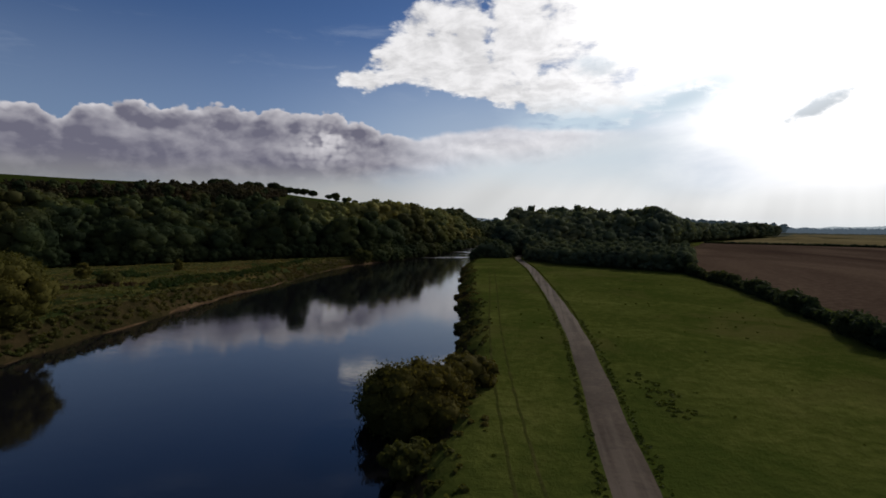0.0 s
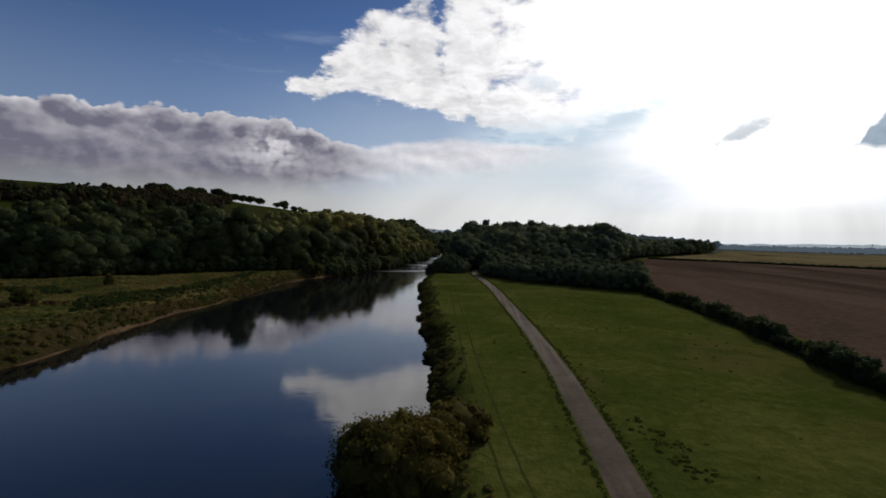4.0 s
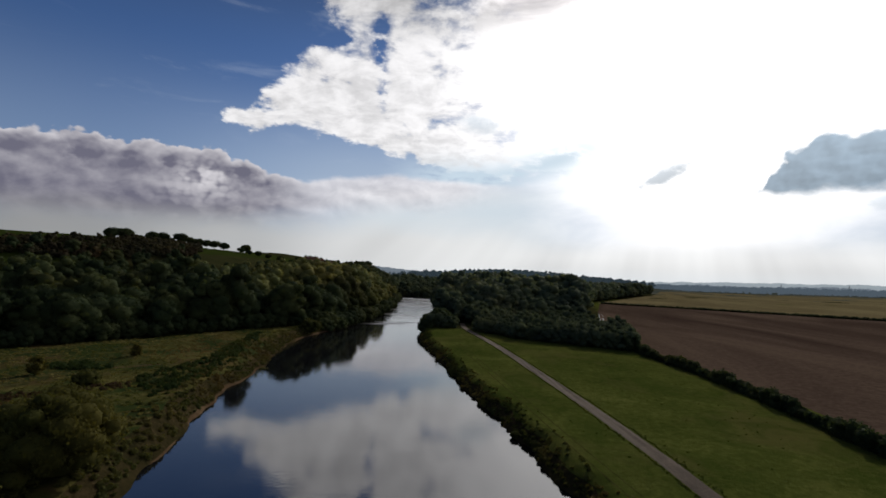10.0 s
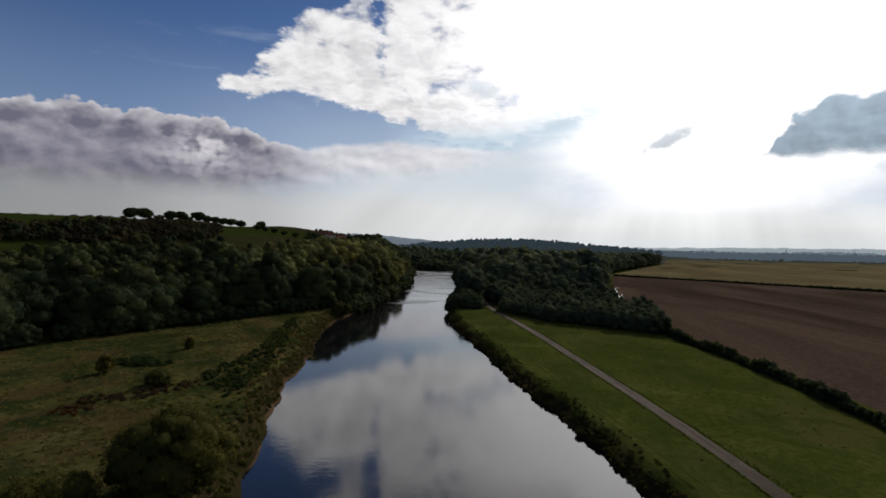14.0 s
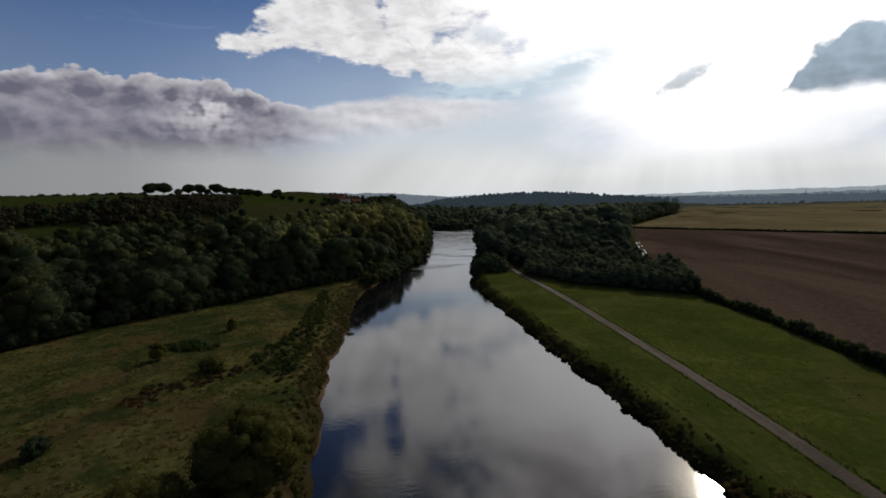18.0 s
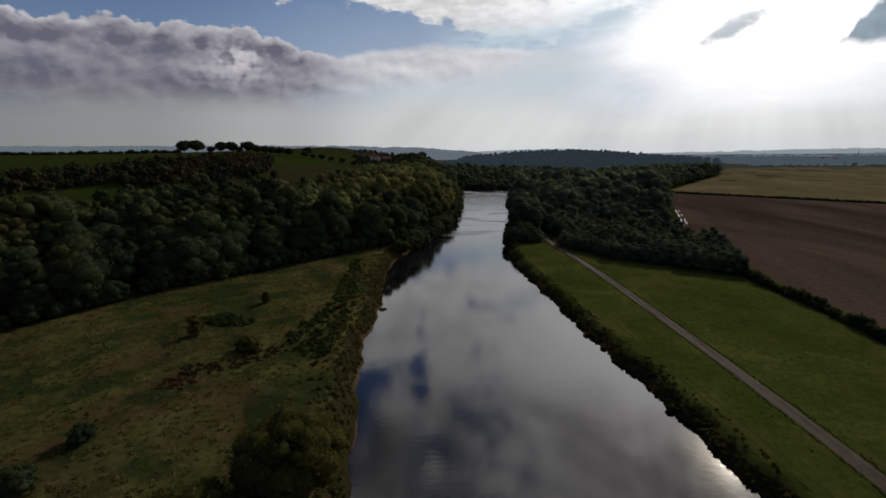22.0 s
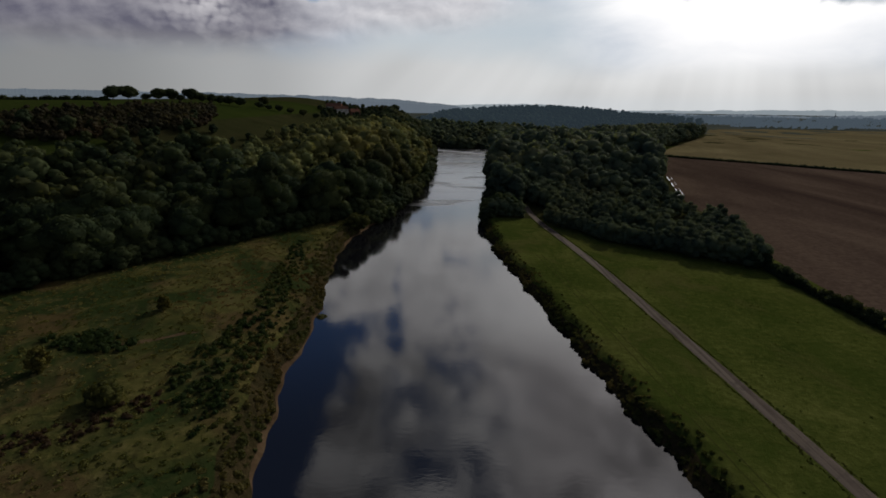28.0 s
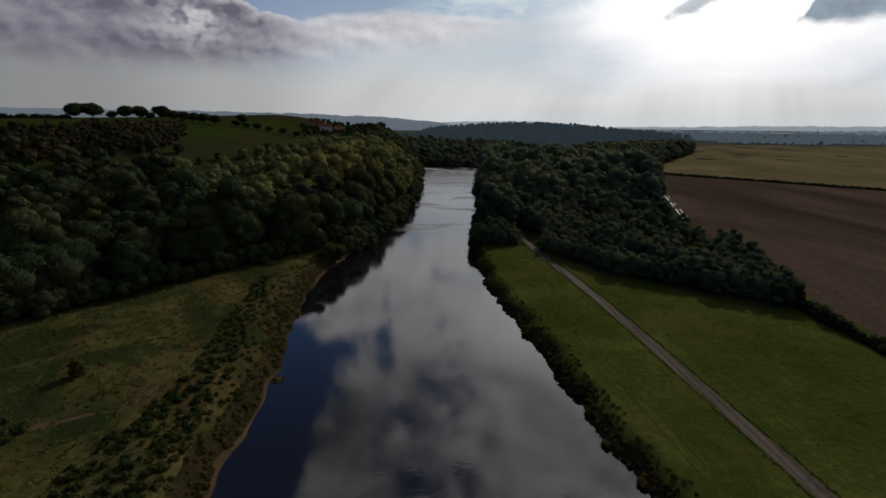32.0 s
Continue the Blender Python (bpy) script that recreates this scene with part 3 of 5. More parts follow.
def ground_height(x, y):
    x, y = np.asarray(x, float), np.asarray(y, float)
    z = land(x, y)
    closed = smooth(585, 600, y)
    right, left = x - RIGHT_EDGE(y), LEFT_EDGE(y) - x
    out = np.maximum(right, left)
    rise = np.where(right > left, 3.6, 7.0 + 3.0 * np.sin(y * 0.05))
    bank = WATER_Z + (z - WATER_Z) * smooth(-0.15, 1.0, out / rise) - 0.08
    bed = WATER_Z - np.minimum(1.6, 0.35 * np.maximum(-out, 0)) - 0.08
    zz = np.where(out > rise, z, np.where(out > 0, np.minimum(bank, z), bed))
    return zz * (1 - closed) + z * closed


def mesh_of(name, verts, faces, mats, index=None, smooth_shade=False):
    me = bpy.data.meshes.new(name)
    me.from_pydata(verts if isinstance(verts, list) else verts.tolist(), [], faces if isinstance(faces, list) else faces.tolist())
    for k in mats:
        me.materials.append(k)
    if index is not None:
        me.polygons.foreach_set("material_index", np.asarray(index, np.int32))
    if smooth_shade:
        me.polygons.foreach_set("use_smooth", np.ones(len(me.polygons), bool))
    me.update()
    return me


def grid_faces(rows, cols):
    i = np.arange((rows - 1) * cols).reshape(rows - 1, cols)[:, :-1].ravel()
    return np.stack([i, i + 1, i + cols + 1, i + cols], 1)


def build_ground():
    ys = np.concatenate([-np.geomspace(60, 4700, 22)[::-1], np.arange(-55, 640, 2.0), np.geomspace(642, 4700, 40)])
    off = np.concatenate([np.arange(0, 12, 1.0), np.arange(12, 60, 3.0), np.arange(60, 360, 6.0), np.geomspace(362, 4700, 30)])
    xr, xl = RIGHT_EDGE(ys), LEFT_EDGE(ys)
    mid = np.linspace(0, 1, 12)[1:-1]
    x = np.concatenate([xl[:, None] - off[::-1][None], xl[:, None] + (xr - xl)[:, None] * mid, xr[:, None] + off[None]], 1)
    y = np.repeat(ys[:, None], x.shape[1], 1)
    z = ground_height(x, y)
    verts = np.stack([x, y, z], -1).reshape(-1, 3)
    faces = grid_faces(*x.shape)
    cx, cy = verts[faces].mean(1)[:, 0], verts[faces].mean(1)[:, 1]
    left, right, d = LEFT_EDGE(cy) - cx, cx - RIGHT_EDGE(cy), hill_distance(cx, cy)
    idx = np.zeros(len(faces), int)
    idx[(left < 0) & (right < 0)] = 6
    idx[(right >= 0) & (right < 1.8)] = 5
    idx[left >= 0] = 1
    idx[(left >= 0) & (left < 4)] = 5
    idx[(d > 0) & (cx < -30)] = 3
    idx[(d > 104) & (cx < -60)] = 2
    idx[(d > 76) & (cx < -158) & (cy > 190) & (cy < 255)] = 2
    idx[(cy > 235) & (right > 4) & (cx < 60 + (cy - 190) * 0.28)] = 3
    idx[cy > 600] = 3
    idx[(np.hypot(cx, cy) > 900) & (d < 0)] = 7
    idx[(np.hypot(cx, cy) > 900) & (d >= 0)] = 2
    me = mesh_of("ground", verts, faces, [GRASS, MEADOW, HILL_GRASS, WOOD_FLOOR, SAND, BANK, BED, HAZED_LAND], idx, True)
    tagged(new("ground", me), "grassy valley floor rising to a green hill", "ground", kind="structure")


build_ground()


def build_water():
    ys = np.concatenate([np.linspace(-400, 0, 30), np.arange(4, 600, 2.0)])
    k = np.linspace(-0.12, 1.12, 14)
    xl, xr = LEFT_EDGE(ys), RIGHT_EDGE(ys)
    x = xl[:, None] + (xr - xl)[:, None] * k
    y = np.repeat(ys[:, None], len(k), 1)
    # the pool above the weir stands a little higher
    z = WATER_Z + 0.0 * x
    me = mesh_of("river", np.stack([x, y, z], -1).reshape(-1, 3), grid_faces(*x.shape), [WATER], None, True)
    tagged(new("river", me), "calm dark river reflecting the cloudy sky", "river", kind="structure")


build_water()


def strip(name, mat, left, right, ys, lift, cols, label, category):
    """A sheet laid on the ground between two lines x = left(y) and x = right(y)."""
    k = np.linspace(0, 1, cols)
    x = left(ys)[:, None] + (right(ys) - left(ys))[:, None] * k
    y = np.repeat(ys[:, None], cols, 1)
    z = ground_height(x, y) + lift
    z[:, 0] -= lift * 1.5
    z[:, -1] -= lift * 1.5
    ob = new(name, mesh_of(name, np.stack([x, y, z], -1).reshape(-1, 3), grid_faces(*x.shape), [mat], None, True))
    return tagged(ob, label, category, kind="structure")


TRACK_MID = curve([(30, -400), (16, -60), (12.5, 30), (12.7, 56), (12.9, 78), (12.4, 94), (11.6, 110), (10.6, 127), (9.5, 142), (8.1, 165), (6.6, 183), (4.7, 200), (0.8, 232), (0.5, 250), (4, 300)])
strip("track", TRACK, lambda y: TRACK_MID(y) - 1.36 + 0.06 * np.sin(y * 0.33), lambda y: TRACK_MID(y) + 1.36 + 0.06 * np.sin(y * 0.41 + 1), np.arange(-200, 262, 2.0), 0.05, 7, "pale grey gravel farm track across the pasture", "track")

# field side of the boundary hedge
HEDGE = curve([(20, -300), (32, -20), (43.0, 60), (46.5, 90), (49.8, 115), (51.5, 138), (51, 165), (52, 176)])
FIELD_EDGE = curve([(26, -300), (38, -20), (45.2, 60), (48.8, 90), (52.6, 115), (53.8, 138), (53.6, 165), (58, 191), (64.5, 222), (75, 277), (104, 361), (153, 489)])


def field_hedge_y(x):
    return np.interp(x, [150, 195, 255, 300, 600, 2500], [490, 443, 382, 345, 120, -1200])


def sheet(name, mat, xs, y_lo, y_hi, rows, lift, label):
    k = np.linspace(0, 1, rows)
    y = y_lo[:, None] + (y_hi - y_lo)[:, None] * k
    x = np.repeat(xs[:, None], rows, 1)
    z = np.maximum(ground_height(x, y), 0) + lift
    me = mesh_of(name, np.stack([x, y, z], -1).reshape(-1, 3), grid_faces(*x.shape)[:, ::-1], [mat], None, True)
    return tagged(new(name, me), label, "field", kind="structure")


def build_fields():
    ys = np.arange(-300, 490, 6.0)
    def right(y):
        return np.where(y > 120, np.interp(y, [120, 345, 382, 443, 490], [600, 300, 255, 195, 154]), 620.0)
    strip("ploughed_field", PLOUGH, FIELD_EDGE, right, ys, 0.05, 60, "bare brown harrowed field beyond the hedge", "field")
    xs = np.concatenate([np.arange(156, 460, 8.0), np.arange(460, 1500, 25.0)])
    lo = field_hedge_y(xs) + 3
    hi = np.interp(xs, [150, 172, 340, 455, 655, 1500], [495, 530, 775, 985, 1065, 900])
    sheet("stubble_field", STUBBLE, xs, lo, hi, 60, 0.06, "pale yellow stubble field stretching to distant trees")


build_fields()

# ---- foliage ----


def ico(sub=1):
    bm = bmesh.new()
    bmesh.ops.create_icosphere(bm, subdivisions=sub, radius=1.0)
    v = np.array([p.co[:] for p in bm.verts])
    f = [[p.index for p in q.verts] for q in bm.faces]
    bm.free()
    return v, np.array(f)


ICO1, ICO_SMALL = ico(2), ico(1)


def leaves_on(rng, centres, radii, count, size, flat=0.8, spread=0.10, droop=0.0, tilt=0.42):
    """Leaf sprays scattered over the skins of many lumps, more of them above. Returns verts and faces."""
    pick = rng.choice(len(centres), count, p=radii**2 / (radii**2).sum())
    n = rng.normal(size=(count, 3))
    n[:, 2] += 0.35
    n /= np.linalg.norm(n, axis=1)[:, None]
    r = radii[pick] * (1 + rng.normal(0, spread, count))
    p = centres[pick] + n * r[:, None] * np.array([1, 1, flat])
    face = n + rng.normal(0, tilt, (count, 3))
    face /= np.linalg.norm(face, axis=1)[:, None]
    a = np.cross(face, rng.normal(size=(count, 3)))
    a /= np.linalg.norm(a, axis=1)[:, None]
    b = np.cross(face, a)
    if droop:
        b = b * (1 - droop) + np.array([0, 0, -droop])
    s = size * rng.uniform(0.55, 1.3, count)[:, None]
    a, b = a * s * 0.5, b * s * rng.uniform(0.4, 0.8, count)[:, None]
    v = np.stack([p - a - b * 0.6, p + a * 0.7 - b, p + a + b * 0.7, p - a * 0.6 + b], 1).reshape(-1, 3)
    f = np.arange(4 * count).reshape(-1, 4)
    return v, f


def cores(rng, centres, radii, base, shrink=0.92, flat=0.8):
    """Rough lumps that fill the inside of a crown."""
    bv, bf = base
    vs, fs, at = [], [], 0
    for c, r in zip(centres, radii):
        k = 1 + rng.normal(0, 0.10, len(bv))
        vs.append(c + bv * (k * r * shrink)[:, None] * np.array([1, 1, flat]))
        fs.append(bf + at)
        at += len(bv)
    return np.concatenate(vs), np.concatenate(fs)


def crown_data(seed, height, radius, lumps, leaves, size, low=0.25, base=ICO1, droop=0.0, lump=0.42, ragged=0.10):
    """A rounded crown of overlapping lumps set round an egg-shaped body, uneven in outline."""
    rng = np.random.default_rng(seed)
    k = np.arange(lumps) + 0.5
    up = 1 - 1.65 * k / lumps
    a = k * 2.39996 + rng.uniform(0, 6.28)
    side = np.sqrt(1 - up**2)
    r = radius * lump * rng.uniform(0.45, 1.4, lumps)
    reach = rng.uniform(0.72, 1.12, lumps)
    mid, half = height * (1 + low) / 2, height * (1 - low) / 2
    a = a + rng.normal(0, 0.35, lumps)
    c = np.stack([np.cos(a) * side * (radius - r * 0.8) * reach, np.sin(a) * side * (radius - r * 0.8) * reach, mid + up * (half - r * 0.7) * reach], 1)
    c = np.concatenate([c, [[0, 0, mid], [0, 0, mid * 0.6 + height * low * 0.3]]])
    r = np.concatenate([r, [radius * 0.66, radius * 0.58]])
    cv, cf = cores(rng, c, r, base, 0.92 if leaves < 5000 else 0.80)
    lv, lf = leaves_on(rng, c[:-2], r[:-2], leaves, size, droop=droop, spread=ragged, tilt=0.3 + 1.6 * ragged)
    return cv, cf, lv, lf, c


def tube(bm, p, q, r0, r1, sides=6):
    p, q = Vector(p), Vector(q)
    ax = (q - p).normalized()
    u = ax.orthogonal().normalized()
    w = ax.cross(u)
    ring = []
    for o, r in ((p, r0), (q, r1)):
        ring.append([bm.verts.new(o + (u * math.cos(2 * math.pi * k / sides) + w * math.sin(2 * math.pi * k / sides)) * r) for k in range(sides)])
    for k in range(sides):
        bm.faces.new((ring[0][k], ring[0][(k + 1) % sides], ring[1][(k + 1) % sides], ring[1][k]))
    bm.faces.new(ring[1])


def part(name, data, parent, label=""):
    ob = new(name, data)
    ob.parent = parent
    if label:
        ob["label"] = label
    return ob


def make_tree(name, seed, height, radius, lumps, leaves, size, mat, label, category, group, low=0.25, droop=0.0, lump=0.42, ragged=0.10):
    root = tagged(new(name), label, category, group)
    cv, cf, lv, lf, c = crown_data(seed, height, radius, lumps, leaves, size, low, ICO1, droop, lump, ragged)
    verts = np.concatenate([cv, lv]).tolist()
    faces = cf.tolist() + (lf + len(cv)).tolist()
    part("crown", mesh_of("crown", verts, faces, [mat], None, True), root)
    bm = bmesh.new()
    r = 0.022 * height
    tube(bm, (0, 0, -0.6), (0, 0, height * 0.3), r * 1.25, r * 0.85, 8)
    tube(bm, (0, 0, height * 0.3), (0.1, 0.1, height * 0.75), r * 0.85, r * 0.25, 7)
    for k in range(min(7, lumps)):
        z0 = height * (0.2 + 0.05 * k)
        tube(bm, (0, 0, min(z0, c[k][2] - 0.2)), tuple(c[k]), r * 0.45, r * 0.12, 5)
    me = bpy.data.meshes.new("trunk")
    bm.to_mesh(me)
    bm.free()
    me.materials.append(BARK)
    part("trunk", me, root)
    return root


def thicket(name, seed, spots, leaves_each, size, mat, label, category, kind="stuff", flat=0.85, cored=True):
    """One mesh of leafy lumps: spots are rows of x, y, z, radius."""
    rng = np.random.default_rng(seed)
    spots = np.asarray(spots, float)
    cv, cf = cores(rng, spots[:, :3], spots[:, 3], ICO1 if spots[:, 3].mean() > 0.9 else ICO_SMALL, 0.85, flat)
    lv, lf = leaves_on(rng, spots[:, :3], spots[:, 3], leaves_each * len(spots), size, flat)
    if not cored:
        cv, cf = np.zeros((0, 3)), np.zeros((0, 3), int)
    me = mesh_of(name, np.concatenate([cv, lv]).tolist(), cf.tolist() + (lf + len(cv)).tolist(), [mat], None, True)
    ob = new(name, me)
    return tagged(ob, label, category, kind=kind)


def placed(proto, first, x, y, z, scale, turn, tall=1.0):
    m = pose(x, y, z, 0, 0, turn) @ Matrix.Diagonal((scale, scale, scale * tall, 1))
    if not first[0]:
        first[0] = True
        proto.matrix_basis = m
        return proto
    root = copy_thing(proto, m)
    root.matrix_basis = m
    return root


RNG = np.random.default_rng(7)


def scatter(x0, x1, y0, y1, gap, keep):
    gx, gy = np.meshgrid(np.arange(x0, x1, gap), np.arange(y0, y1, gap))
    gx = gx + np.where(np.arange(gx.shape[0])[:, None] % 2, gap / 2, 0) + RNG.uniform(-0.33, 0.33, gx.shape) * gap
    gy = gy + RNG.uniform(-0.33, 0.33, gy.shape) * gap
    gx, gy = gx.ravel(), gy.ravel()
    k = keep(gx, gy)
    return gx[k], gy[k]


def inside(poly, x, y):
    hit = np.zeros(len(x), bool)
    for (ax, ay), (bx, by) in zip(poly, poly[1:] + poly[:1]):
        c = (ay > y) != (by > y)
        hit ^= c & (x < (bx - ax) * (y - ay) / (by - ay + 1e-9) + ax)
    return hit


def build_woods():
    protos = [make_tree("tree", 10 + k, h * 1.08, r * 1.24, n, 3400, s * 0.8, mat, lab, "tree", "trees of the riverside woods", low, 0.0, 0.44, 0.075)
              for k, (h, r, n, s, mat, lab, low) in enumerate([
                  (17, 6.0, 16, 0.62, LEAF, "broad green tree in full leaf, early autumn", -0.08),
                  (20, 5.6, 18, 0.62, LEAF_DARK, "tall dark green tree in dense leaf", -0.06),
                  (15, 6.2, 15, 0.60, LEAF, "rounded spreading green tree", -0.10),
                  (18, 5.0, 16, 0.60, LEAF, "upright green tree with an uneven crown", -0.06),
                  (13, 5.4, 14, 0.55, LEAF_DARK, "small dense dark green tree at a wood edge", -0.15),
                  (16, 5.6, 16, 0.62, LEAF, "green tree turning yellowish at the top", -0.08)])]
    # near-bank trees, with the haze put into their leaf colour
    light = [make_tree("tree", 20 + k, h, r, n, 3000, s, LEAF_HAZED, lab, "tree", "trees of the near-bank wood", low, 0.0, 0.44, 0.075)
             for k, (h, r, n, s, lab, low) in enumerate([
                 (18, 7.2, 16, 0.5, "broad green tree in the wood beside the track, leaves greyed for haze", -0.08),
                 (20, 6.8, 17, 0.5, "tall green tree with a domed crown, leaves greyed for haze", -0.06),
                 (14, 6.6, 14, 0.45, "low dense green tree at the wood's front, leaves greyed for haze", -0.15)])]
    started = [[False] for _ in protos + light]
    near, far = [], []
    # wooded foot of the hill on the far bank, up to the pasture
    pasture = [(-147, 292), (-160, 340), (-192, 398), (-216, 419), (-240, 540), (-150, 545), (-118, 405), (-122, 322), (-136, 294)]
    glade = [(-214, 208), (-196, 236), (-172, 250), (-163, 246), (-172, 234), (-181, 222), (-195, 208), (-208, 201)]

    def hillside(a, b):
        d = hill_distance(a, b)
        open_ground = inside(pasture, a, b) | inside(glade, a, b)
        return (d > 3) & (d < 112) & (a < LEFT_EDGE(b) - 3) & ~open_ground
    x, y = scatter(-330, -38, 0, 720, 9.3, hillside)
    d = hill_distance(x, y)
    for a, b, e in zip(x, y, d):
        tall = RNG.uniform(0.66, 1.12) * (1 + 0.12 * math.sin(a * 0.11) * math.cos(b * 0.09)) * (1 - (0.60 if b < 262 else 0.70) * float(smooth(40, 98, e) if b < 262 else smooth(22, 82, e))) * (1 - 0.28 * float(smooth(240, 300, b)) * float(smooth(14, 0, e)))
        (near if (e < 22 and 60 < b < 330) else far).append((a, b, tall, 0))
    near += [(-183, 214, 0.42, 0), (-178, 219, 0.36, 0)]
    # front skirt along the foot of the hill
    for (ax, ay), (bx, by) in zip(HILL_FOOT[2:8], HILL_FOOT[3:9]):
        for k in np.arange(0, 1, 4.0 / math.hypot(bx - ax, by - ay)):
            near.append((ax + (bx - ax) * k + RNG.normal(0, 0.8), ay + (by - ay) * k + RNG.normal(0, 0.8), RNG.uniform(0.30, 0.52), 0))
    # low scrub higher on the slope
    x, y = scatter(-370, -120, 60, 400, 3.1, lambda a, b: (lambda d: (d > 97) & (d < 124 + 7 * np.sin(a * 0.06)) & ~inside(pasture, a, b) & ~inside(glade, a, b))(hill_distance(a, b)))
    scrub = [(a, b, RNG.uniform(0.18, 0.33), 0) for a, b in zip(x, y)]
    # wood on the near bank, low in front and tall behind
    poly = [(-15, 240), (1, 238), (9, 224), (20, 204), (32, 196), (43, 186), (50, 178), (57, 190), (62, 222), (70, 277), (90, 361), (136, 482), (165, 530), (340, 776), (322, 800), (250, 770), (170, 690), (120, 615), (60, 585), (20, 520), (8, 440), (-2, 350), (-9, 294), (-15, 262)]
    x, y = scatter(-20, 350, 170, 810, 7.8, lambda a, b: inside(poly, a, b) & ((np.abs(a - TRACK_MID(b)) > 2.6) | (b > 262)))
    for a, b in zip(x, y):
        depth = (b - 190) * 0.75 + (25 - a) * 0.25
        tall = RNG.uniform(0.72, 1.15) * (1 + 0.10 * math.sin(a * 0.13 + b * 0.1)) * (0.50 + 0.85 * float(smooth(45, 105, depth)))
        if b > 480:
            tall *= 0.72
        (near if b < 275 else far).append((a, b, tall, 1))
    # skirt of low growth along the wood's front
    front = [(-14, 241), (1, 236), (9, 222), (20, 202), (32, 193), (43, 184), (50, 177)]
    for (ax, ay), (bx, by) in zip(front[:-1], front[1:]):
        for k in np.arange(0, 1, 2.5 / math.hypot(bx - ax, by - ay)):
            a, b = ax + (bx - ax) * k + RNG.normal(0, 0.6), ay + (by - ay) * k + RNG.normal(0, 0.6)
            if abs(a - float(TRACK_MID(b))) > 3.4:
                near.append((a, b, RNG.uniform(0.36, 0.52), 1))
    # low trees that close the corner towards the hedge
    for (ax, ay), (bx, by) in (((34, 197), (46, 187)), ((46, 187), (52, 181)), ((52, 181), (58, 200)), ((58, 200), (64, 232)), ((40, 194), (55, 192)), ((46, 200), (58, 214))):
        for k in np.arange(0, 1, 3.4 / math.hypot(bx - ax, by - ay)):
            near.append((ax + (bx - ax) * k + RNG.normal(0, 0.7), ay + (by - ay) * k + RNG.normal(0, 0.7), RNG.uniform(0.40, 0.60), 1))
    near = [p for _, p in sorted((math.hypot(p[0] + 15, p[1] - 60), p) for p in near)]
    far += near[300:]
    for a, b, tall, side in near[:300]:
        k = int(RNG.integers(len(protos)))
        if tall < 0.66:
            k = 4 if tall < 0.54 or k % 2 else 2
        if side:
            k = 8 if tall < 0.66 else 6 + k % 2
        placed((protos + light)[k], started[k], a, b, float(ground_height(a, b)) - 0.1, tall, RNG.uniform(0, 360), RNG.uniform(0.9, 1.1))
    return far, scrub


FAR_TREES, HILL_SCRUB = build_woods()


def build_woodland(name, trees, seed, mat, label, leaves=260, size=1.15, lumps=8):
    """The mass of the woods behind their front trees, as one joined object."""
    kinds = [crown_data(seed + k, 17.0, 6.7, lumps, leaves, size, 0.0, ICO1, 0.0, 0.46, 0.08) for k in range(5)]
    vs, fs, at = [], [], 0
    for a, b, tall, *_ in trees:
        cv, cf, lv, lf, _ = kinds[int(RNG.integers(5))]
        turn = RNG.uniform(0, 6.28)
        c, s = math.cos(turn), math.sin(turn)
        rot = np.array([[c, -s, 0], [s, c, 0], [0, 0, 1]])
        v = np.concatenate([cv, lv]) @ rot.T * tall + np.array([a, b, float(ground_height(a, b)) - 0.5])
        vs.append(v)
        fs += (cf + at).tolist() + (lf + at + len(cv)).tolist()
        at += len(v)
    ob = new(name, mesh_of(name, np.concatenate(vs), fs, [mat], None, True))
    return tagged(ob, label, "woodland", kind="stuff")


# sunlight and haze over the steep bank are put into this olive-yellow leaf colour
LEAF_LIT = leaf_material("sunlit_hazed_leaves", (0.098, 0.116, 0.052), (0.138, 0.146, 0.056), (0.172, 0.164, 0.060), (0.18, 0.145, 0.040), 0.6)
LIT_TREES = [p for p in FAR_TREES if p[3] == 0 and 248 < p[1] < 520 and p[0] > -128 and RNG.random() < 0.88]
build_woodland("woodland", [p for p in FAR_TREES if p not in LIT_TREES and p[3] == 0], 40, LEAF, "dense mixed woodland in early autumn leaf", 420, 0.85, 11)
build_woodland("near_bank_wood", [p for p in FAR_TREES if p[3] == 1], 44, LEAF_HAZED, "green wood between the river and the field, greyed for haze", 420, 0.85, 11)
build_woodland("sunlit_hazed_woodland", LIT_TREES, 42, LEAF_LIT, "olive-yellow trees on the steep river bank, lightened for sun and haze", 400, 0.85, 10)
LEAF_BROWN = leaf_material("thorn_scrub_leaves", (0.030, 0.029, 0.018), (0.043, 0.038, 0.022), (0.057, 0.050, 0.026), (0.070, 0.040, 0.027), 0.7)
build_woodland("hill_scrub", HILL_SCRUB, 45, LEAF_BROWN, "brownish thorn scrub on the hillside", 40, 2.4, 4)


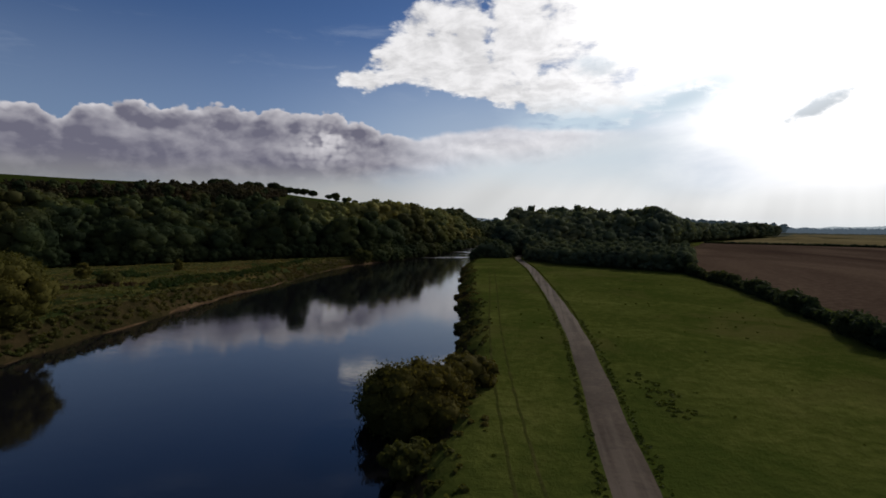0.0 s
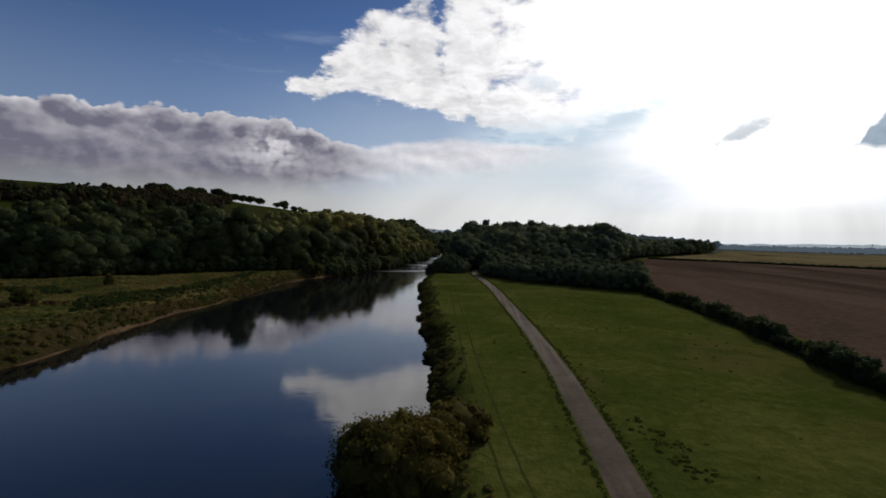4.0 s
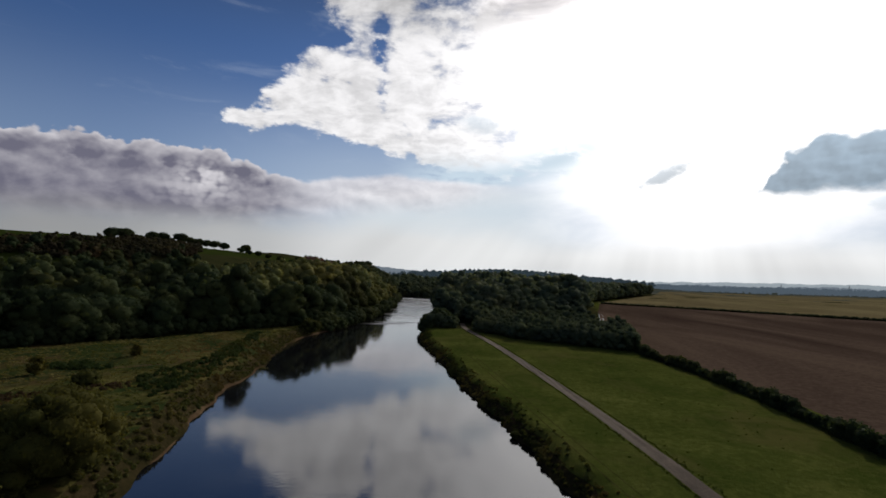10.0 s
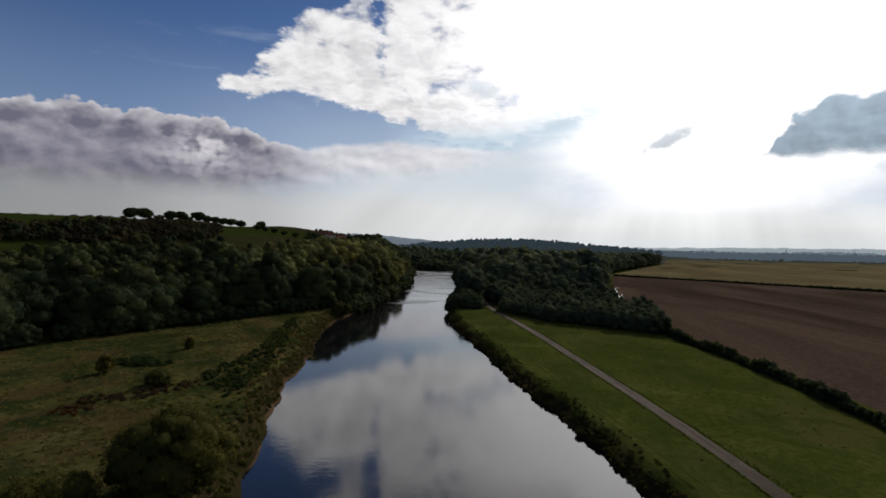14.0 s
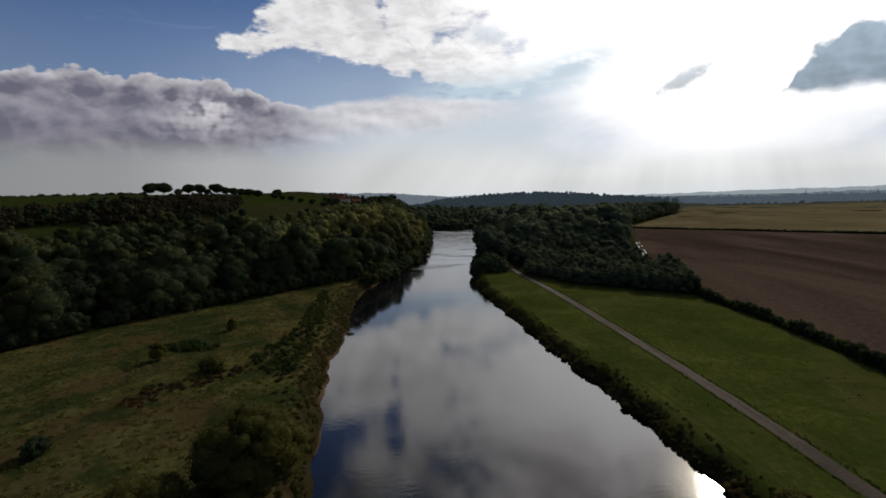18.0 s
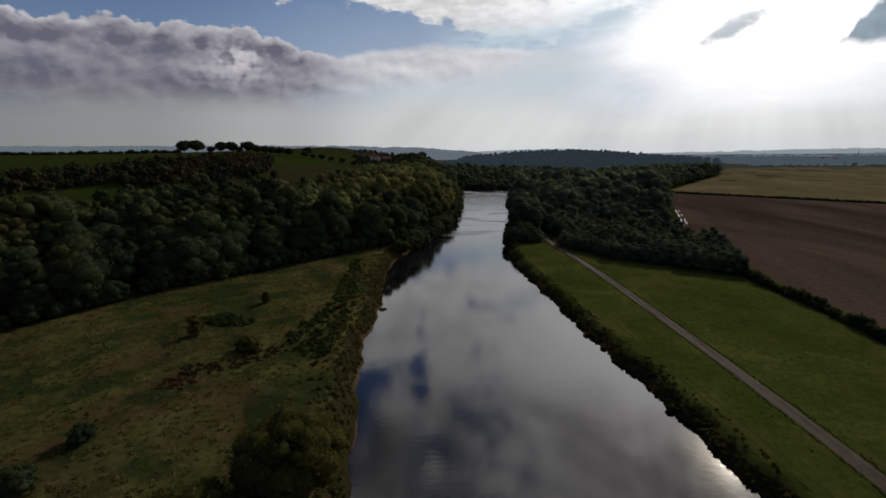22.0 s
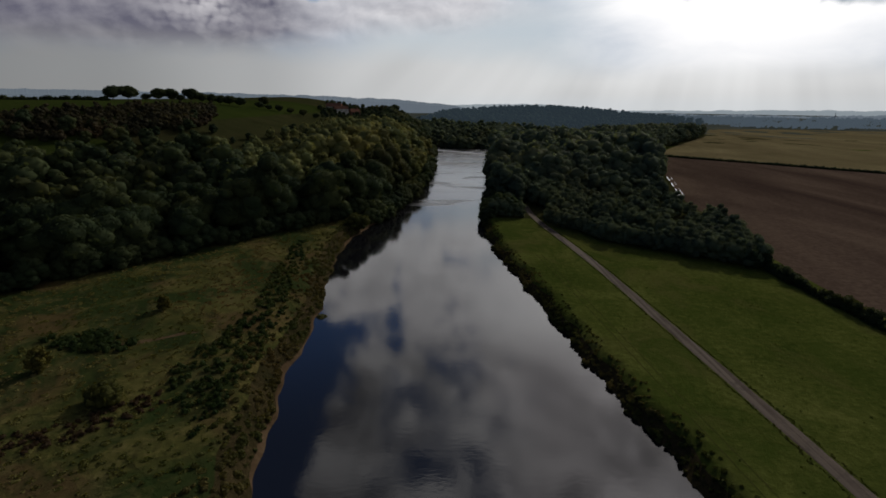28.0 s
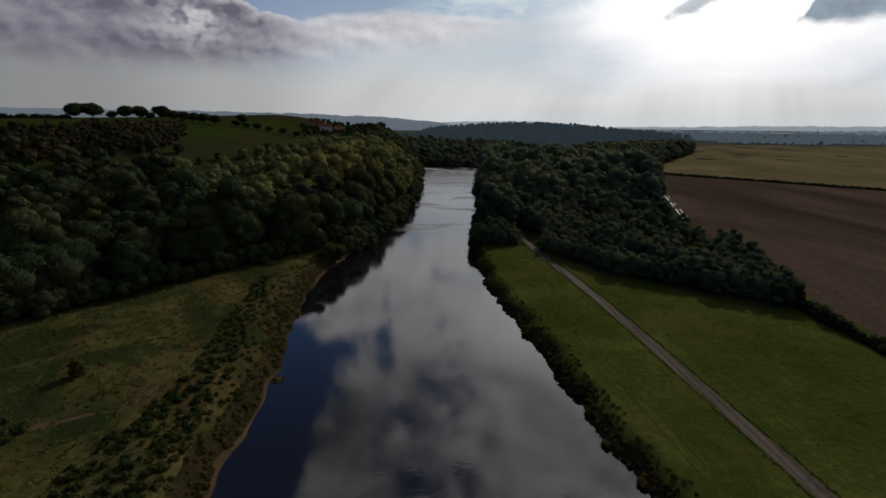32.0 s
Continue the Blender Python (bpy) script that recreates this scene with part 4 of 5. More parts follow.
def build_hedge():
    rng = np.random.default_rng(5)
    spots = []
    for y in np.arange(20, 178, 0.9):
        x = float(HEDGE(y)) + rng.normal(0, 0.35)
        r = rng.uniform(0.9, 1.35) * (1 + 0.25 * math.sin(y * 0.31))
        spots.append((x, y, float(ground_height(x, y)) + r * 0.55, r))
        if rng.random() < 0.8:
            spots.append((x + rng.normal(0, 0.4), y, float(ground_height(x, y)) + r * 1.5, r * rng.uniform(0.6, 0.95)))
    def hedge_of(spots, seed, size, each, leaves, label):
        root = tagged(new("hedge"), label, "hedge")
        for n in range(0, len(spots), each):
            ob = thicket("shrub", seed + n, spots[n:n + each], leaves, size, LEAF_DARK, "", "", "")
            ob.parent = root
    hedge_of(spots, 6, 0.34, 12, 80, "dark unclipped hawthorn hedge between pasture and field")
    spots = []
    for x in np.arange(154, 620, 1.1):
        y = float(field_hedge_y(x)) + rng.normal(0, 0.3)
        r = rng.uniform(1.15, 1.6)
        spots.append((x, y, r * 0.6, r))
    hedge_of(spots, 8, 0.55, 36, 40, "low dark hedge between two bare fields")


build_hedge()


def build_scrub():
    rng = np.random.default_rng(11)
    spots = []
    for y in np.arange(18, 236, 1.0):
        edge = float(RIGHT_EDGE(y))
        for _ in range(3):
            o = min(2.0, abs(rng.normal(0, 1.0)) * 0.95) + 0.1
            if rng.random() < 0.45 + 0.35 * math.sin(y * 0.23 + 0.8 * math.sin(y * 0.07)):
                r = rng.uniform(0.2, 0.52) * (1 + 0.5 * (rng.random() < 0.10))
                x = edge + o
                spots.append((x, y + rng.uniform(-0.4, 0.4), float(ground_height(x, y)) + r * 0.35, r))
    thicket("bank_scrub", 12, spots, 60, 0.30, LEAF_SCRUB, "tangled dark scrub and willowherb along the water's edge", "scrub", flat=0.65)
    spots = []
    for y in np.arange(18, 236, 0.30):
        x = float(RIGHT_EDGE(y)) + 0.8 + min(3.4, abs(rng.normal(0, 1.0)) * 1.7)
        r = rng.uniform(0.14, 0.34)
        spots.append((x, y, float(ground_height(x, y)) + r * 0.1, r))
    thicket("rank_grass", 13, spots, 26, 0.24, BANK_GRASS, "rank olive grass and dock on the bank top", "grass", flat=0.5, cored=False)


build_scrub()


# ---- far woods and distance ----


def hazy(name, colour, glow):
    """Foliage with kilometres of bright air put in as a bluish glow."""
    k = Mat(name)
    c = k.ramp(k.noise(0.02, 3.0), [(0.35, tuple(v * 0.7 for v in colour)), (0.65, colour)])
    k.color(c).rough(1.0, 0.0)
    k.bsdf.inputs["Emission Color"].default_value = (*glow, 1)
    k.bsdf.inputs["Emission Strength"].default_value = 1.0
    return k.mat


# emission rises with distance to imitate thickening haze
HAZE_NEAR = hazy("ridge_trees_hazed", (0.044, 0.060, 0.046), (0.020, 0.029, 0.038))
HAZE_MID = hazy("distant_trees_hazed", (0.034, 0.044, 0.040), (0.062, 0.082, 0.104))
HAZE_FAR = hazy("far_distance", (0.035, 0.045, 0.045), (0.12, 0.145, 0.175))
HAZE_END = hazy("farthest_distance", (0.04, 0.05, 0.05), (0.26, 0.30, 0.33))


def far_wood(name, spots, seed, mat, label, leaves=70, size=2.2):
    build_woodland(name, spots, seed, mat, label, leaves, size, 5)


def build_far_woods():
    rng = np.random.default_rng(21)
    # wooded bend behind the weir and the ridge beyond
    x, y = scatter(-130, 330, 566, 720, 9.0, lambda a, b: (hill_distance(a, b) < 4) & (a < 70) & (b > 575 - 0.75 * (a + 40) * (a < 30)))
    # leaf colour paled here too in place of haze
    far_wood("bend_wood", [(a, b, rng.uniform(0.55, 0.95)) for a, b in zip(x, y)], 60, LEAF_HAZED, "green wood behind the river bend, greyed for haze", 200, 1.1)
    x, y = scatter(-420, 470, 740, 1340, 17.0, lambda a, b: (land(a, b) > 4.0) & (a > -80))
    spots = [(a, b, rng.uniform(0.75, 1.15) * min(1.0, 0.35 + (a + 80) / 70)) for a, b in zip(x, y)]
    far_wood("ridge_wood", spots, 61, HAZE_NEAR, "dark wooded ridge far beyond the river bend, with a haze glow", 60, 2.0)
    # belts of trees across the plain
    belts = []
    for r, az0, az1 in ((1230, 26, 64), (1330, 20, 64), (1470, 17, 64), (1600, 14, 64), (1780, 12, 64), (1980, 10, 64), (2250, 8, 64)):
        for az in np.arange(az0, az1, 320 / r):
            if math.sin(az * 0.5 + r) + 0.6 * math.sin(az * 1.7 + r * 0.1) > -0.95:
                q = r + 40 * math.sin(az * 0.3) + rng.uniform(-45, 45)
                a, b = q * math.sin(radians(az)), q * math.cos(radians(az))
                if b > np.interp(a, [0, 455, 655, 1500], [1010, 1010, 1090, 930]):
                    belts.append((a, b, rng.uniform(0.45, 0.95)))
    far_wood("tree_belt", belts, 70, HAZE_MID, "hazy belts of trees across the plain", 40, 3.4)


build_far_woods()


def distant_ridge(name, radius, az0, az1, height, rough, mat, label, seed, vary=0.3):
    """A long low ridge with a ragged wooded top, a few kilometres off."""
    rng = np.random.default_rng(seed)
    n = int((az1 - az0) * 9)
    a = np.radians(np.linspace(az0, az1, n))
    k = np.linspace(0, 1, n)
    top = height * (1 - vary + vary * np.sin(k * 7 + seed)) * np.sin(np.pi * np.clip(k * 1.02, 0, 1)) ** 0.35
    bumps = np.convolve(rng.normal(0, 1.0, n + 8), np.ones(9) / 3.0, "valid")
    top = top + rng.normal(0, rough * 0.4, n) + rough * 1.3 * bumps
    rows = [(radius, -5 * np.ones(n)), (radius + 30, top * 0.75), (radius + 80, top), (radius + 400, top * 0.6), (radius + 600, -5 * np.ones(n))]
    v = np.stack([np.stack([r * np.sin(a), r * np.cos(a), z], -1) for r, z in rows], 0).reshape(-1, 3)
    ob = new(name, mesh_of(name, v, grid_faces(len(rows), n), [mat]))
    tagged(ob, label, "distance", kind="structure")


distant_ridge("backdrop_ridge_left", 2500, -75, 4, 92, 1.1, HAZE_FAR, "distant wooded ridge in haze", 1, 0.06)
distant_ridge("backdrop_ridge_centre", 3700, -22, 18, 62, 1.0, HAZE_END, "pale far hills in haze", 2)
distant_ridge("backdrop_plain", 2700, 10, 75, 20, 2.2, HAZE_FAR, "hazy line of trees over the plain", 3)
distant_ridge("backdrop_horizon", 3900, 4, 80, 34, 1.6, HAZE_END, "pale line of the far plain in haze", 4)

# ---- weir ----
FOAM = soil_like("white_water", (0.5, 0.51, 0.52), (0.68, 0.69, 0.70), (0.8, 0.8, 0.8), 0.8, 4.0, 0.8, 0.1)
STONE = soil_like("wet_stone", (0.05, 0.045, 0.04), (0.09, 0.08, 0.07), (0.15, 0.135, 0.12), 0.5, 3.0, 0.8, 0.1)


def build_weir():
    a, b = Vector((-46, 556, 0)), Vector((20, 509, 0))
    along = (b - a).normalized()
    back = Vector((-along.y, along.x, 0))
    n = 60
    rng = np.random.default_rng(3)

    def ribbon(profile, wob):
        v = []
        for k in range(n):
            p = a.lerp(b, k / (n - 1))
            for o, z in profile:
                q = p + back * (o + rng.normal(0, wob))
                v.append((q.x, q.y, WATER_Z + z + rng.normal(0, wob * 0.1)))
        return np.array(v), grid_faces(n, len(profile))[:, ::-1]

    root = tagged(new("weir"), "low stone weir across the river with white water", "weir")
    part("sill", mesh_of("sill", *ribbon([(-1.2, -0.4), (-0.9, 0.25), (0.0, 0.62), (0.9, 0.62), (1.0, -0.5)], 0.02), [STONE]), root)
    part("foam", mesh_of("foam", *ribbon([(-3.2, 0.03), (-2.2, 0.12), (-1.2, 0.16), (-0.93, 0.34), (-0.05, 0.66)], 0.12), [FOAM]), root, "white falling water")
    v, f = ribbon([(0.4, 0.66), (30, 0.66), (60, 0.66)], 0.0)
    tagged(new("weir_pool", mesh_of("weir_pool", v, f, [WATER])), "still pool held back above the weir", "pool", kind="structure")
    # broken water and a shoal below the left end
    rocks = []
    bv, bf = ICO1
    for k in range(46):
        x, y = (-37 + rng.normal(0, 4), 520 + rng.normal(0, 14)) if k < 22 else (-44 + rng.normal(0, 1.1), 376 + rng.normal(0, 9))
        r = rng.uniform(0.25, 0.9)
        rocks.append((x, y, r))
    proto = mesh_of("rock", bv * (1 + rng.normal(0, 0.12, len(bv)))[:, None] * np.array([1.2, 0.9, 0.55]), bf, [STONE])
    for x, y, r in rocks:
        ob = new("rock", proto)
        ob.matrix_basis = pose(x, y, WATER_Z + 0.05, 0, 0, rng.uniform(0, 360)) @ Matrix.Diagonal((r, r, r, 1))
        tagged(ob, "wet grey rock breaking the river surface", "rock", "rocks in the river")
    # white streaks: broken water, plus some painted for bright sky mirrored in it
    for k in range(34):
        x, y = (-24 + rng.normal(0, 10), 516 + rng.normal(0, 12)) if k < 28 else (-43 + rng.normal(0, 0.8), 374 + rng.normal(0, 6))
        L, w = rng.uniform(2, 6), rng.uniform(0.3, 0.8)
        t = np.linspace(0, 1, 9)
        mid = np.stack([x + (t - 0.5) * L, y + np.sin(t * 4 + k) * 0.5, np.full(9, WATER_Z + 0.03)], 1)
        half = np.stack([0 * t, w * np.sin(np.pi * t), 0 * t], 1)
        v = np.stack([mid - half, mid + half + [0, 0, 0.03]], 1).reshape(-1, 3)
        tagged(new("ripple", mesh_of("ripple", v, grid_faces(9, 2), [FOAM])), "streak of white broken water and painted sky reflection", "white water", "streaks of broken water")


build_weir()

# ---- shore, meadow and bushes ----
strip("shore", SAND, lambda y: LEFT_EDGE(y) - 0.25 - 0.5 * np.sin(y * 0.06 + 0.5) - 0.35 * np.sin(y * 0.31), lambda y: LEFT_EDGE(y) + 0.7 + 0 * y, np.arange(66, 236, 1.5), 0.05, 6, "narrow strip of pale brown river sand", "shore")
RUT = soil_like("worn_grass", (0.026, 0.031, 0.008), (0.038, 0.042, 0.012), (0.055, 0.052, 0.018), 0.3, 1.5)
RUT_MID = curve([(11, 20), (7.3, 46), (5.4, 59), (2.6, 85), (0.5, 110), (-3, 150), (-8, 200), (-11, 235)])
for shift in (-0.75, 0.75):
    strip("wheel_rut", RUT, lambda y, o=shift: RUT_MID(y) + o - 0.16 - 0.06 * np.sin(y * 1.7), lambda y, o=shift: RUT_MID(y) + o + 0.16 + 0.08 * np.sin(y * 1.3), np.arange(22, 190, 2.0), 0.02, 3, "faint wheel rut worn into the pasture", "rut")


def bush(name, seed, x, y, height, radius, mat, label, leaves=2500, size=0.35, lumps=26, droop=0.3, sink=0.3):
    ob = make_tree(name, seed, height, radius, lumps, leaves, size, mat, label, "bush", "", -0.08, droop, 0.27, 0.15)
    ob.matrix_basis = pose(x, y, float(ground_height(x, y)) - sink, 0, 0, seed * 37)
    return ob


bush("willow_bush", 1, -1.6, 58.6, 5.6, 4.9, LEAF_WILLOW, "dense olive and amber willow bush leaning over the water", 26000, 0.17, 70)
bush("willow_bush", 2, 0.2, 49.5, 2.0, 1.9, LEAF_WILLOW, "low pale willow scrub on the river bank", 1600, 0.25)
bush("willow_bush", 3, -58.5, 70.5, 9.6, 6.6, LEAF_WILLOW, "large olive-yellow willow bush beside the river", 26000, 0.22, 80)
bush("willow_bush", 4, -67.0, 62.5, 5.4, 4.4, LEAF_WILLOW, "rounded yellowish willow bush in rough grass", 12000, 0.20, 48)
bush("willow_bush", 5, -56.5, 55.0, 6.5, 4.5, LEAF_WILLOW, "olive willow bush at the water's edge", 11000, 0.21, 48)
bush("bush", 6, -91.2, 79.0, 2.6, 1.9, LEAF_DARK, "small dark round bush in the rough meadow", 900, 0.3)
bush("bush", 7, -91.5, 68.5, 3.4, 2.7, LEAF_DARK, "dark spreading bush in the rough meadow", 1400, 0.3)
bush("sapling", 8, -97.0, 120.0, 4.4, 1.7, LEAF_WILLOW, "pale slender sapling in the meadow", 900, 0.3)
bush("bush", 9, -81.5, 111.5, 2.9, 2.7, LEAF_WILLOW, "pale olive bush in the meadow", 1500, 0.3)
bush("sapling", 13, -90.7, 144.0, 3.4, 1.3, LEAF_WILLOW, "small pale sapling in the meadow", 600, 0.3)
bush("bush", 14, -64.5, 222.0, 5.5, 4.2, LEAF_WILLOW, "rounded pale bush at the end of the meadow", 2000, 0.4)
bush("bush", 15, -60.3, 148.5, 1.1, 1.5, LEAF_SCRUB, "small clump of green on the waterline", 500, 0.25)
bush("bush", 16, 2.2, 62.0, 2.6, 2.6, LEAF_WILLOW, "yellowing willow scrub beside the bank", 1400, 0.27)
bush("bush", 17, -10, 243, 9, 5.5, LEAF, "rounded green bush at the corner of the wood", 2600, 0.45)
bush("bush", 18, 49.8, 178, 6.0, 3.6, LEAF_DARK, "dark rounded thorn bush where hedge meets wood", 2200, 0.4)


def patch_spots(rng, poly, count, r0, r1, sink=0.4):
    xs, ys = [p[0] for p in poly], [p[1] for p in poly]
    out = []
    while len(out) < count:
        x, y = rng.uniform(min(xs), max(xs)), rng.uniform(min(ys), max(ys))
        if inside(poly, np.array([x]), np.array([y]))[0]:
            r = rng.uniform(r0, r1)
            out.append((x, y, float(ground_height(x, y)) + r * sink, r))
    return out


def build_meadow():
    rng = np.random.default_rng(31)
    thicket("nettle_bed", 32, patch_spots(rng, [(-105, 130), (-98, 126), (-88, 126), (-87, 130), (-97, 134)], 90, 0.4, 0.8), 34, 0.26, LEAF_NETTLE, "dark green bed of nettles and brambles", "nettles")
    thicket("nettle_bed", 33, patch_spots(rng, [(-77, 119), (-66, 104), (-64.5, 112), (-66, 135), (-70, 165), (-75, 196), (-79, 198), (-76, 165), (-74, 140)], 360, 0.3, 0.6), 30, 0.26, LEAF_NETTLE, "dark green strip of nettles along the bank", "nettles")
    # rank herbage on the far bank, between meadow and water
    spots = []
    for y in np.arange(40, 236, 0.42):
        edge = float(LEFT_EDGE(y))
        for _ in range(2):
            x = edge - 0.7 - abs(rng.normal(0, 3.2))
            if rng.random() < 0.9:
                r = rng.uniform(0.25, 0.6)
                spots.append((x, y, float(ground_height(x, y)) + r * 0.2, r))
    thicket("bank_herbs", 34, spots, 40, 0.24, LEAF_SCRUB, "rank brown and green herbage on the river bank", "scrub", flat=0.6)
    meadow = [(-56, 40), (-61, 100), (-68, 150), (-72, 200), (-72, 224), (-100, 188), (-126, 155), (-142, 118), (-150, 90), (-150, 40)]
    thicket("grass_tussocks", 35, patch_spots(rng, meadow, 5200, 0.15, 0.5, 0.0), 14, 0.28, TUSSOCK, "rough tussocky grass turning straw-coloured", "grass", flat=0.22, cored=False)
    brown = [(-90, 98), (-80, 103), (-73, 111), (-75, 115), (-83, 107), (-92, 102)]
    thicket("dead_bracken", 36, patch_spots(rng, brown, 90, 0.25, 0.5, 0.1), 26, 0.25, leaf_material("dead_stalks", (0.03, 0.022, 0.012), (0.045, 0.03, 0.018), (0.06, 0.04, 0.022)), "brown dead stalks in a shallow ditch", "weeds")
    dock = leaf_material("russet_dock", (0.050, 0.024, 0.014), (0.075, 0.036, 0.020), (0.095, 0.052, 0.028))
    thicket("dock_patch", 38, patch_spots(rng, [(-91, 95), (-86, 94.5), (-84.5, 98), (-87, 100.5), (-91, 99)], 45, 0.15, 0.32, 0.1), 26, 0.24, dock, "russet patch of seeding dock in the meadow", "weeds")
    # thistles in a clump beside the track
    clump = [(15.3, 66), (16.2, 60), (17.5, 56), (19.5, 58), (18.6, 63), (16.8, 68)]
    thicket("thistle_clump", 39, patch_spots(rng, clump, 60, 0.10, 0.24, 0.0), 14, 0.16, GRASS_TUFT, "dark thistles and long grass beside the track", "weeds", flat=0.3, cored=False)
    # tufts in the pasture
    spots = []
    while len(spots) < 240:
        y = rng.uniform(24, 235)
        x = rng.uniform(float(RIGHT_EDGE(y)) + 3, float(np.interp(y, [20, 175, 235], [44, 46, 5])))
        if abs(x - float(TRACK_MID(y))) < 1.9:
            continue
        if math.sin(x * 0.21 + 1) * math.cos(y * 0.13) + rng.normal(0, 0.5) < 0.25:
            continue
        r = rng.uniform(0.08, 0.19)
        spots.append((x, y, float(ground_height(x, y)) + r * 0.05, r))
    verge = []
    for y in np.arange(24, 240, 0.42):
        for side in (-1, 1):
            r = rng.uniform(0.10, 0.26)
            x = float(TRACK_MID(y)) + side * (1.45 + abs(rng.normal(0, 0.22)))
            verge.append((x, y, float(ground_height(x, y)), r))
    thicket("track_verge", 41, verge, 14, 0.15, GRASS_TUFT, "uneven fringe of longer grass along the track", "grass", flat=0.35, cored=False)
    thicket("grass_tufts", 37, spots, 10, 0.14, GRASS_TUFT, "dark tufts of coarse grass and thistle in pasture", "grass", flat=0.3, cored=False)


build_meadow()
EARTH = soil_like("trodden_earth", (0.058, 0.038, 0.022), (0.085, 0.056, 0.034), (0.11, 0.075, 0.048), 0.4, 1.6, 0.5, 0.05)
strip("bare_earth", EARTH, lambda y: -85.4 + (y - 131.2) * 1.9 - 1.6 + 0.4 * np.sin(y * 2.1), lambda y: -85.4 + (y - 131.2) * 1.9 + 1.6 + 0.4 * np.sin(y * 1.6 + 1), np.arange(128.6, 134.2, 0.4), 0.06, 4, "bare strip of trodden brown earth in the meadow", "path")

# ---- hilltop ----


def build_hilltop():
    rng = np.random.default_rng(51)
    proto = make_tree("hill_tree", 52, 10.0, 5.4, 16, 2200, 0.45, LEAF_DARK, "dark round-topped tree on the hill's skyline", "tree", "trees on the skyline", 0.24)
    started = [False]
    row = [(-231, 361, 1.0), (-225, 366, 1.05), (-218, 373, 0.55), (-213, 378, 0.85), (-208, 384, 0.9), (-204, 387, 0.5), (-200, 393, 0.95), (-195, 397, 0.7), (-191, 402, 0.75), (-187, 407, 0.7), (-182, 410, 0.75), (-177, 415, 0.8), (-168, 428, 0.6), (-163, 433, 0.5), (-157, 439, 0.6), (-150, 444, 0.55), (-142, 450, 0.6), (-134, 456, 0.55)]
    for x, y, s in row:
        placed(proto, started, x, y, float(ground_height(x, y)) - 0.2, s, rng.uniform(0, 360), rng.uniform(0.85, 1.0))
    placed(proto, started, -176, 462, float(ground_height(-176, 462)) - 0.2, 0.8, 20)
    spots = []
    for k in np.linspace(0, 1, 260):
        x, y = -233 + k * -330, 359 - k * 130
        x, y = x + rng.normal(0, 0.6), y + rng.normal(0, 0.6)
        r = rng.uniform(1.2, 2.0)
        spots.append((x, y, float(ground_height(x, y)) + r * 0.6, r))
    root = tagged(new("hedge"), "dark hedge along the crest of the hill", "hedge")
    for n in range(0, len(spots), 20):
        ob = thicket("shrub", 90 + n, spots[n:n + 20], 36, 0.6, LEAF_DARK, "", "", "")
        ob.parent = root


build_hilltop()
RENDER_WALL = soil_like("pale_wall", (0.30, 0.27, 0.23), (0.42, 0.39, 0.34), (0.5, 0.47, 0.42), 0.2, 2.0, 0.2, 0.02)
TILE = soil_like("roof_tile", (0.10, 0.05, 0.035), (0.15, 0.075, 0.05), (0.2, 0.10, 0.07), 0.3, 2.0, 0.4, 0.05)
PANE = Mat("window_glass").color((0.01, 0.012, 0.015)).rough(0.1, 0.5).mat


def box(bm, x0, x1, y0, y1, z0, z1):
    v = [bm.verts.new(p) for p in ((x0, y0, z0), (x1, y0, z0), (x1, y1, z0), (x0, y1, z0), (x0, y0, z1), (x1, y0, z1), (x1, y1, z1), (x0, y1, z1))]
    for f in ((0, 1, 5, 4), (1, 2, 6, 5), (2, 3, 7, 6), (3, 0, 4, 7), (4, 5, 6, 7), (3, 2, 1, 0)):
        bm.faces.new([v[k] for k in f])


def bm_part(name, bm, mat, parent, label=""):
    me = bpy.data.meshes.new(name)
    bm.to_mesh(me)
    bm.free()
    me.materials.append(mat)
    return part(name, me, parent, label)


def farmhouse(x, y, turn, w, d, h, wall, label):
    root = tagged(new("farmhouse"), label, "house", "farm on the hill")
    bm = bmesh.new()
    box(bm, -w / 2, w / 2, -d / 2, d / 2, -1, h)
    bm_part("wall", bm, wall, root)
    bm = bmesh.new()
    o = 0.4
    rise = d * 0.42
    pts = [(-w / 2 - o, -d / 2 - o, h - 0.1), (-w / 2 - o, d / 2 + o, h - 0.1), (-w / 2 - o, 0, h + rise), (w / 2 + o, -d / 2 - o, h - 0.1), (w / 2 + o, d / 2 + o, h - 0.1), (w / 2 + o, 0, h + rise)]
    v = [bm.verts.new(p) for p in pts]
    for f in ((0, 3, 5, 2), (4, 1, 2, 5), (0, 2, 1), (3, 4, 5), (0, 1, 4, 3)):
        bm.faces.new([v[k] for k in f])
    roof = bm_part("roof", bm, TILE, root)
    bm = bmesh.new()
    box(bm, w * 0.3, w * 0.3 + 0.9, -0.4, 0.4, h + rise - 0.8, h + rise + 1.0)
    bm_part("chimney", bm, TILE, roof)
    for k in range(3):
        bm = bmesh.new()
        cx = -w / 3 + k * w / 3
        box(bm, cx - 0.5, cx + 0.5, -d / 2 - 0.03, -d / 2 + 0.05, h * 0.55, h * 0.85)
        bm_part("window", bm, PANE, root)
    root.matrix_basis = pose(x, y, float(ground_height(x, y)), 0, 0, turn)


farmhouse(-139, 585, 20, 14, 7, 4.5, RENDER_WALL, "pale farmhouse with a tiled roof among trees")
farmhouse(-150, 605, -10, 16, 8, 3.6, RENDER_WALL, "long low pale barn with a tiled roof")
farmhouse(-128, 600, 35, 10, 7, 4.0, TILE, "brick farm cottage with a tiled roof")

# ---- wet wheel tracks and pylons on the right ----
PUDDLE = Mat("rain_water").color((0.02, 0.018, 0.015)).rough(0.03, 0.5).mat
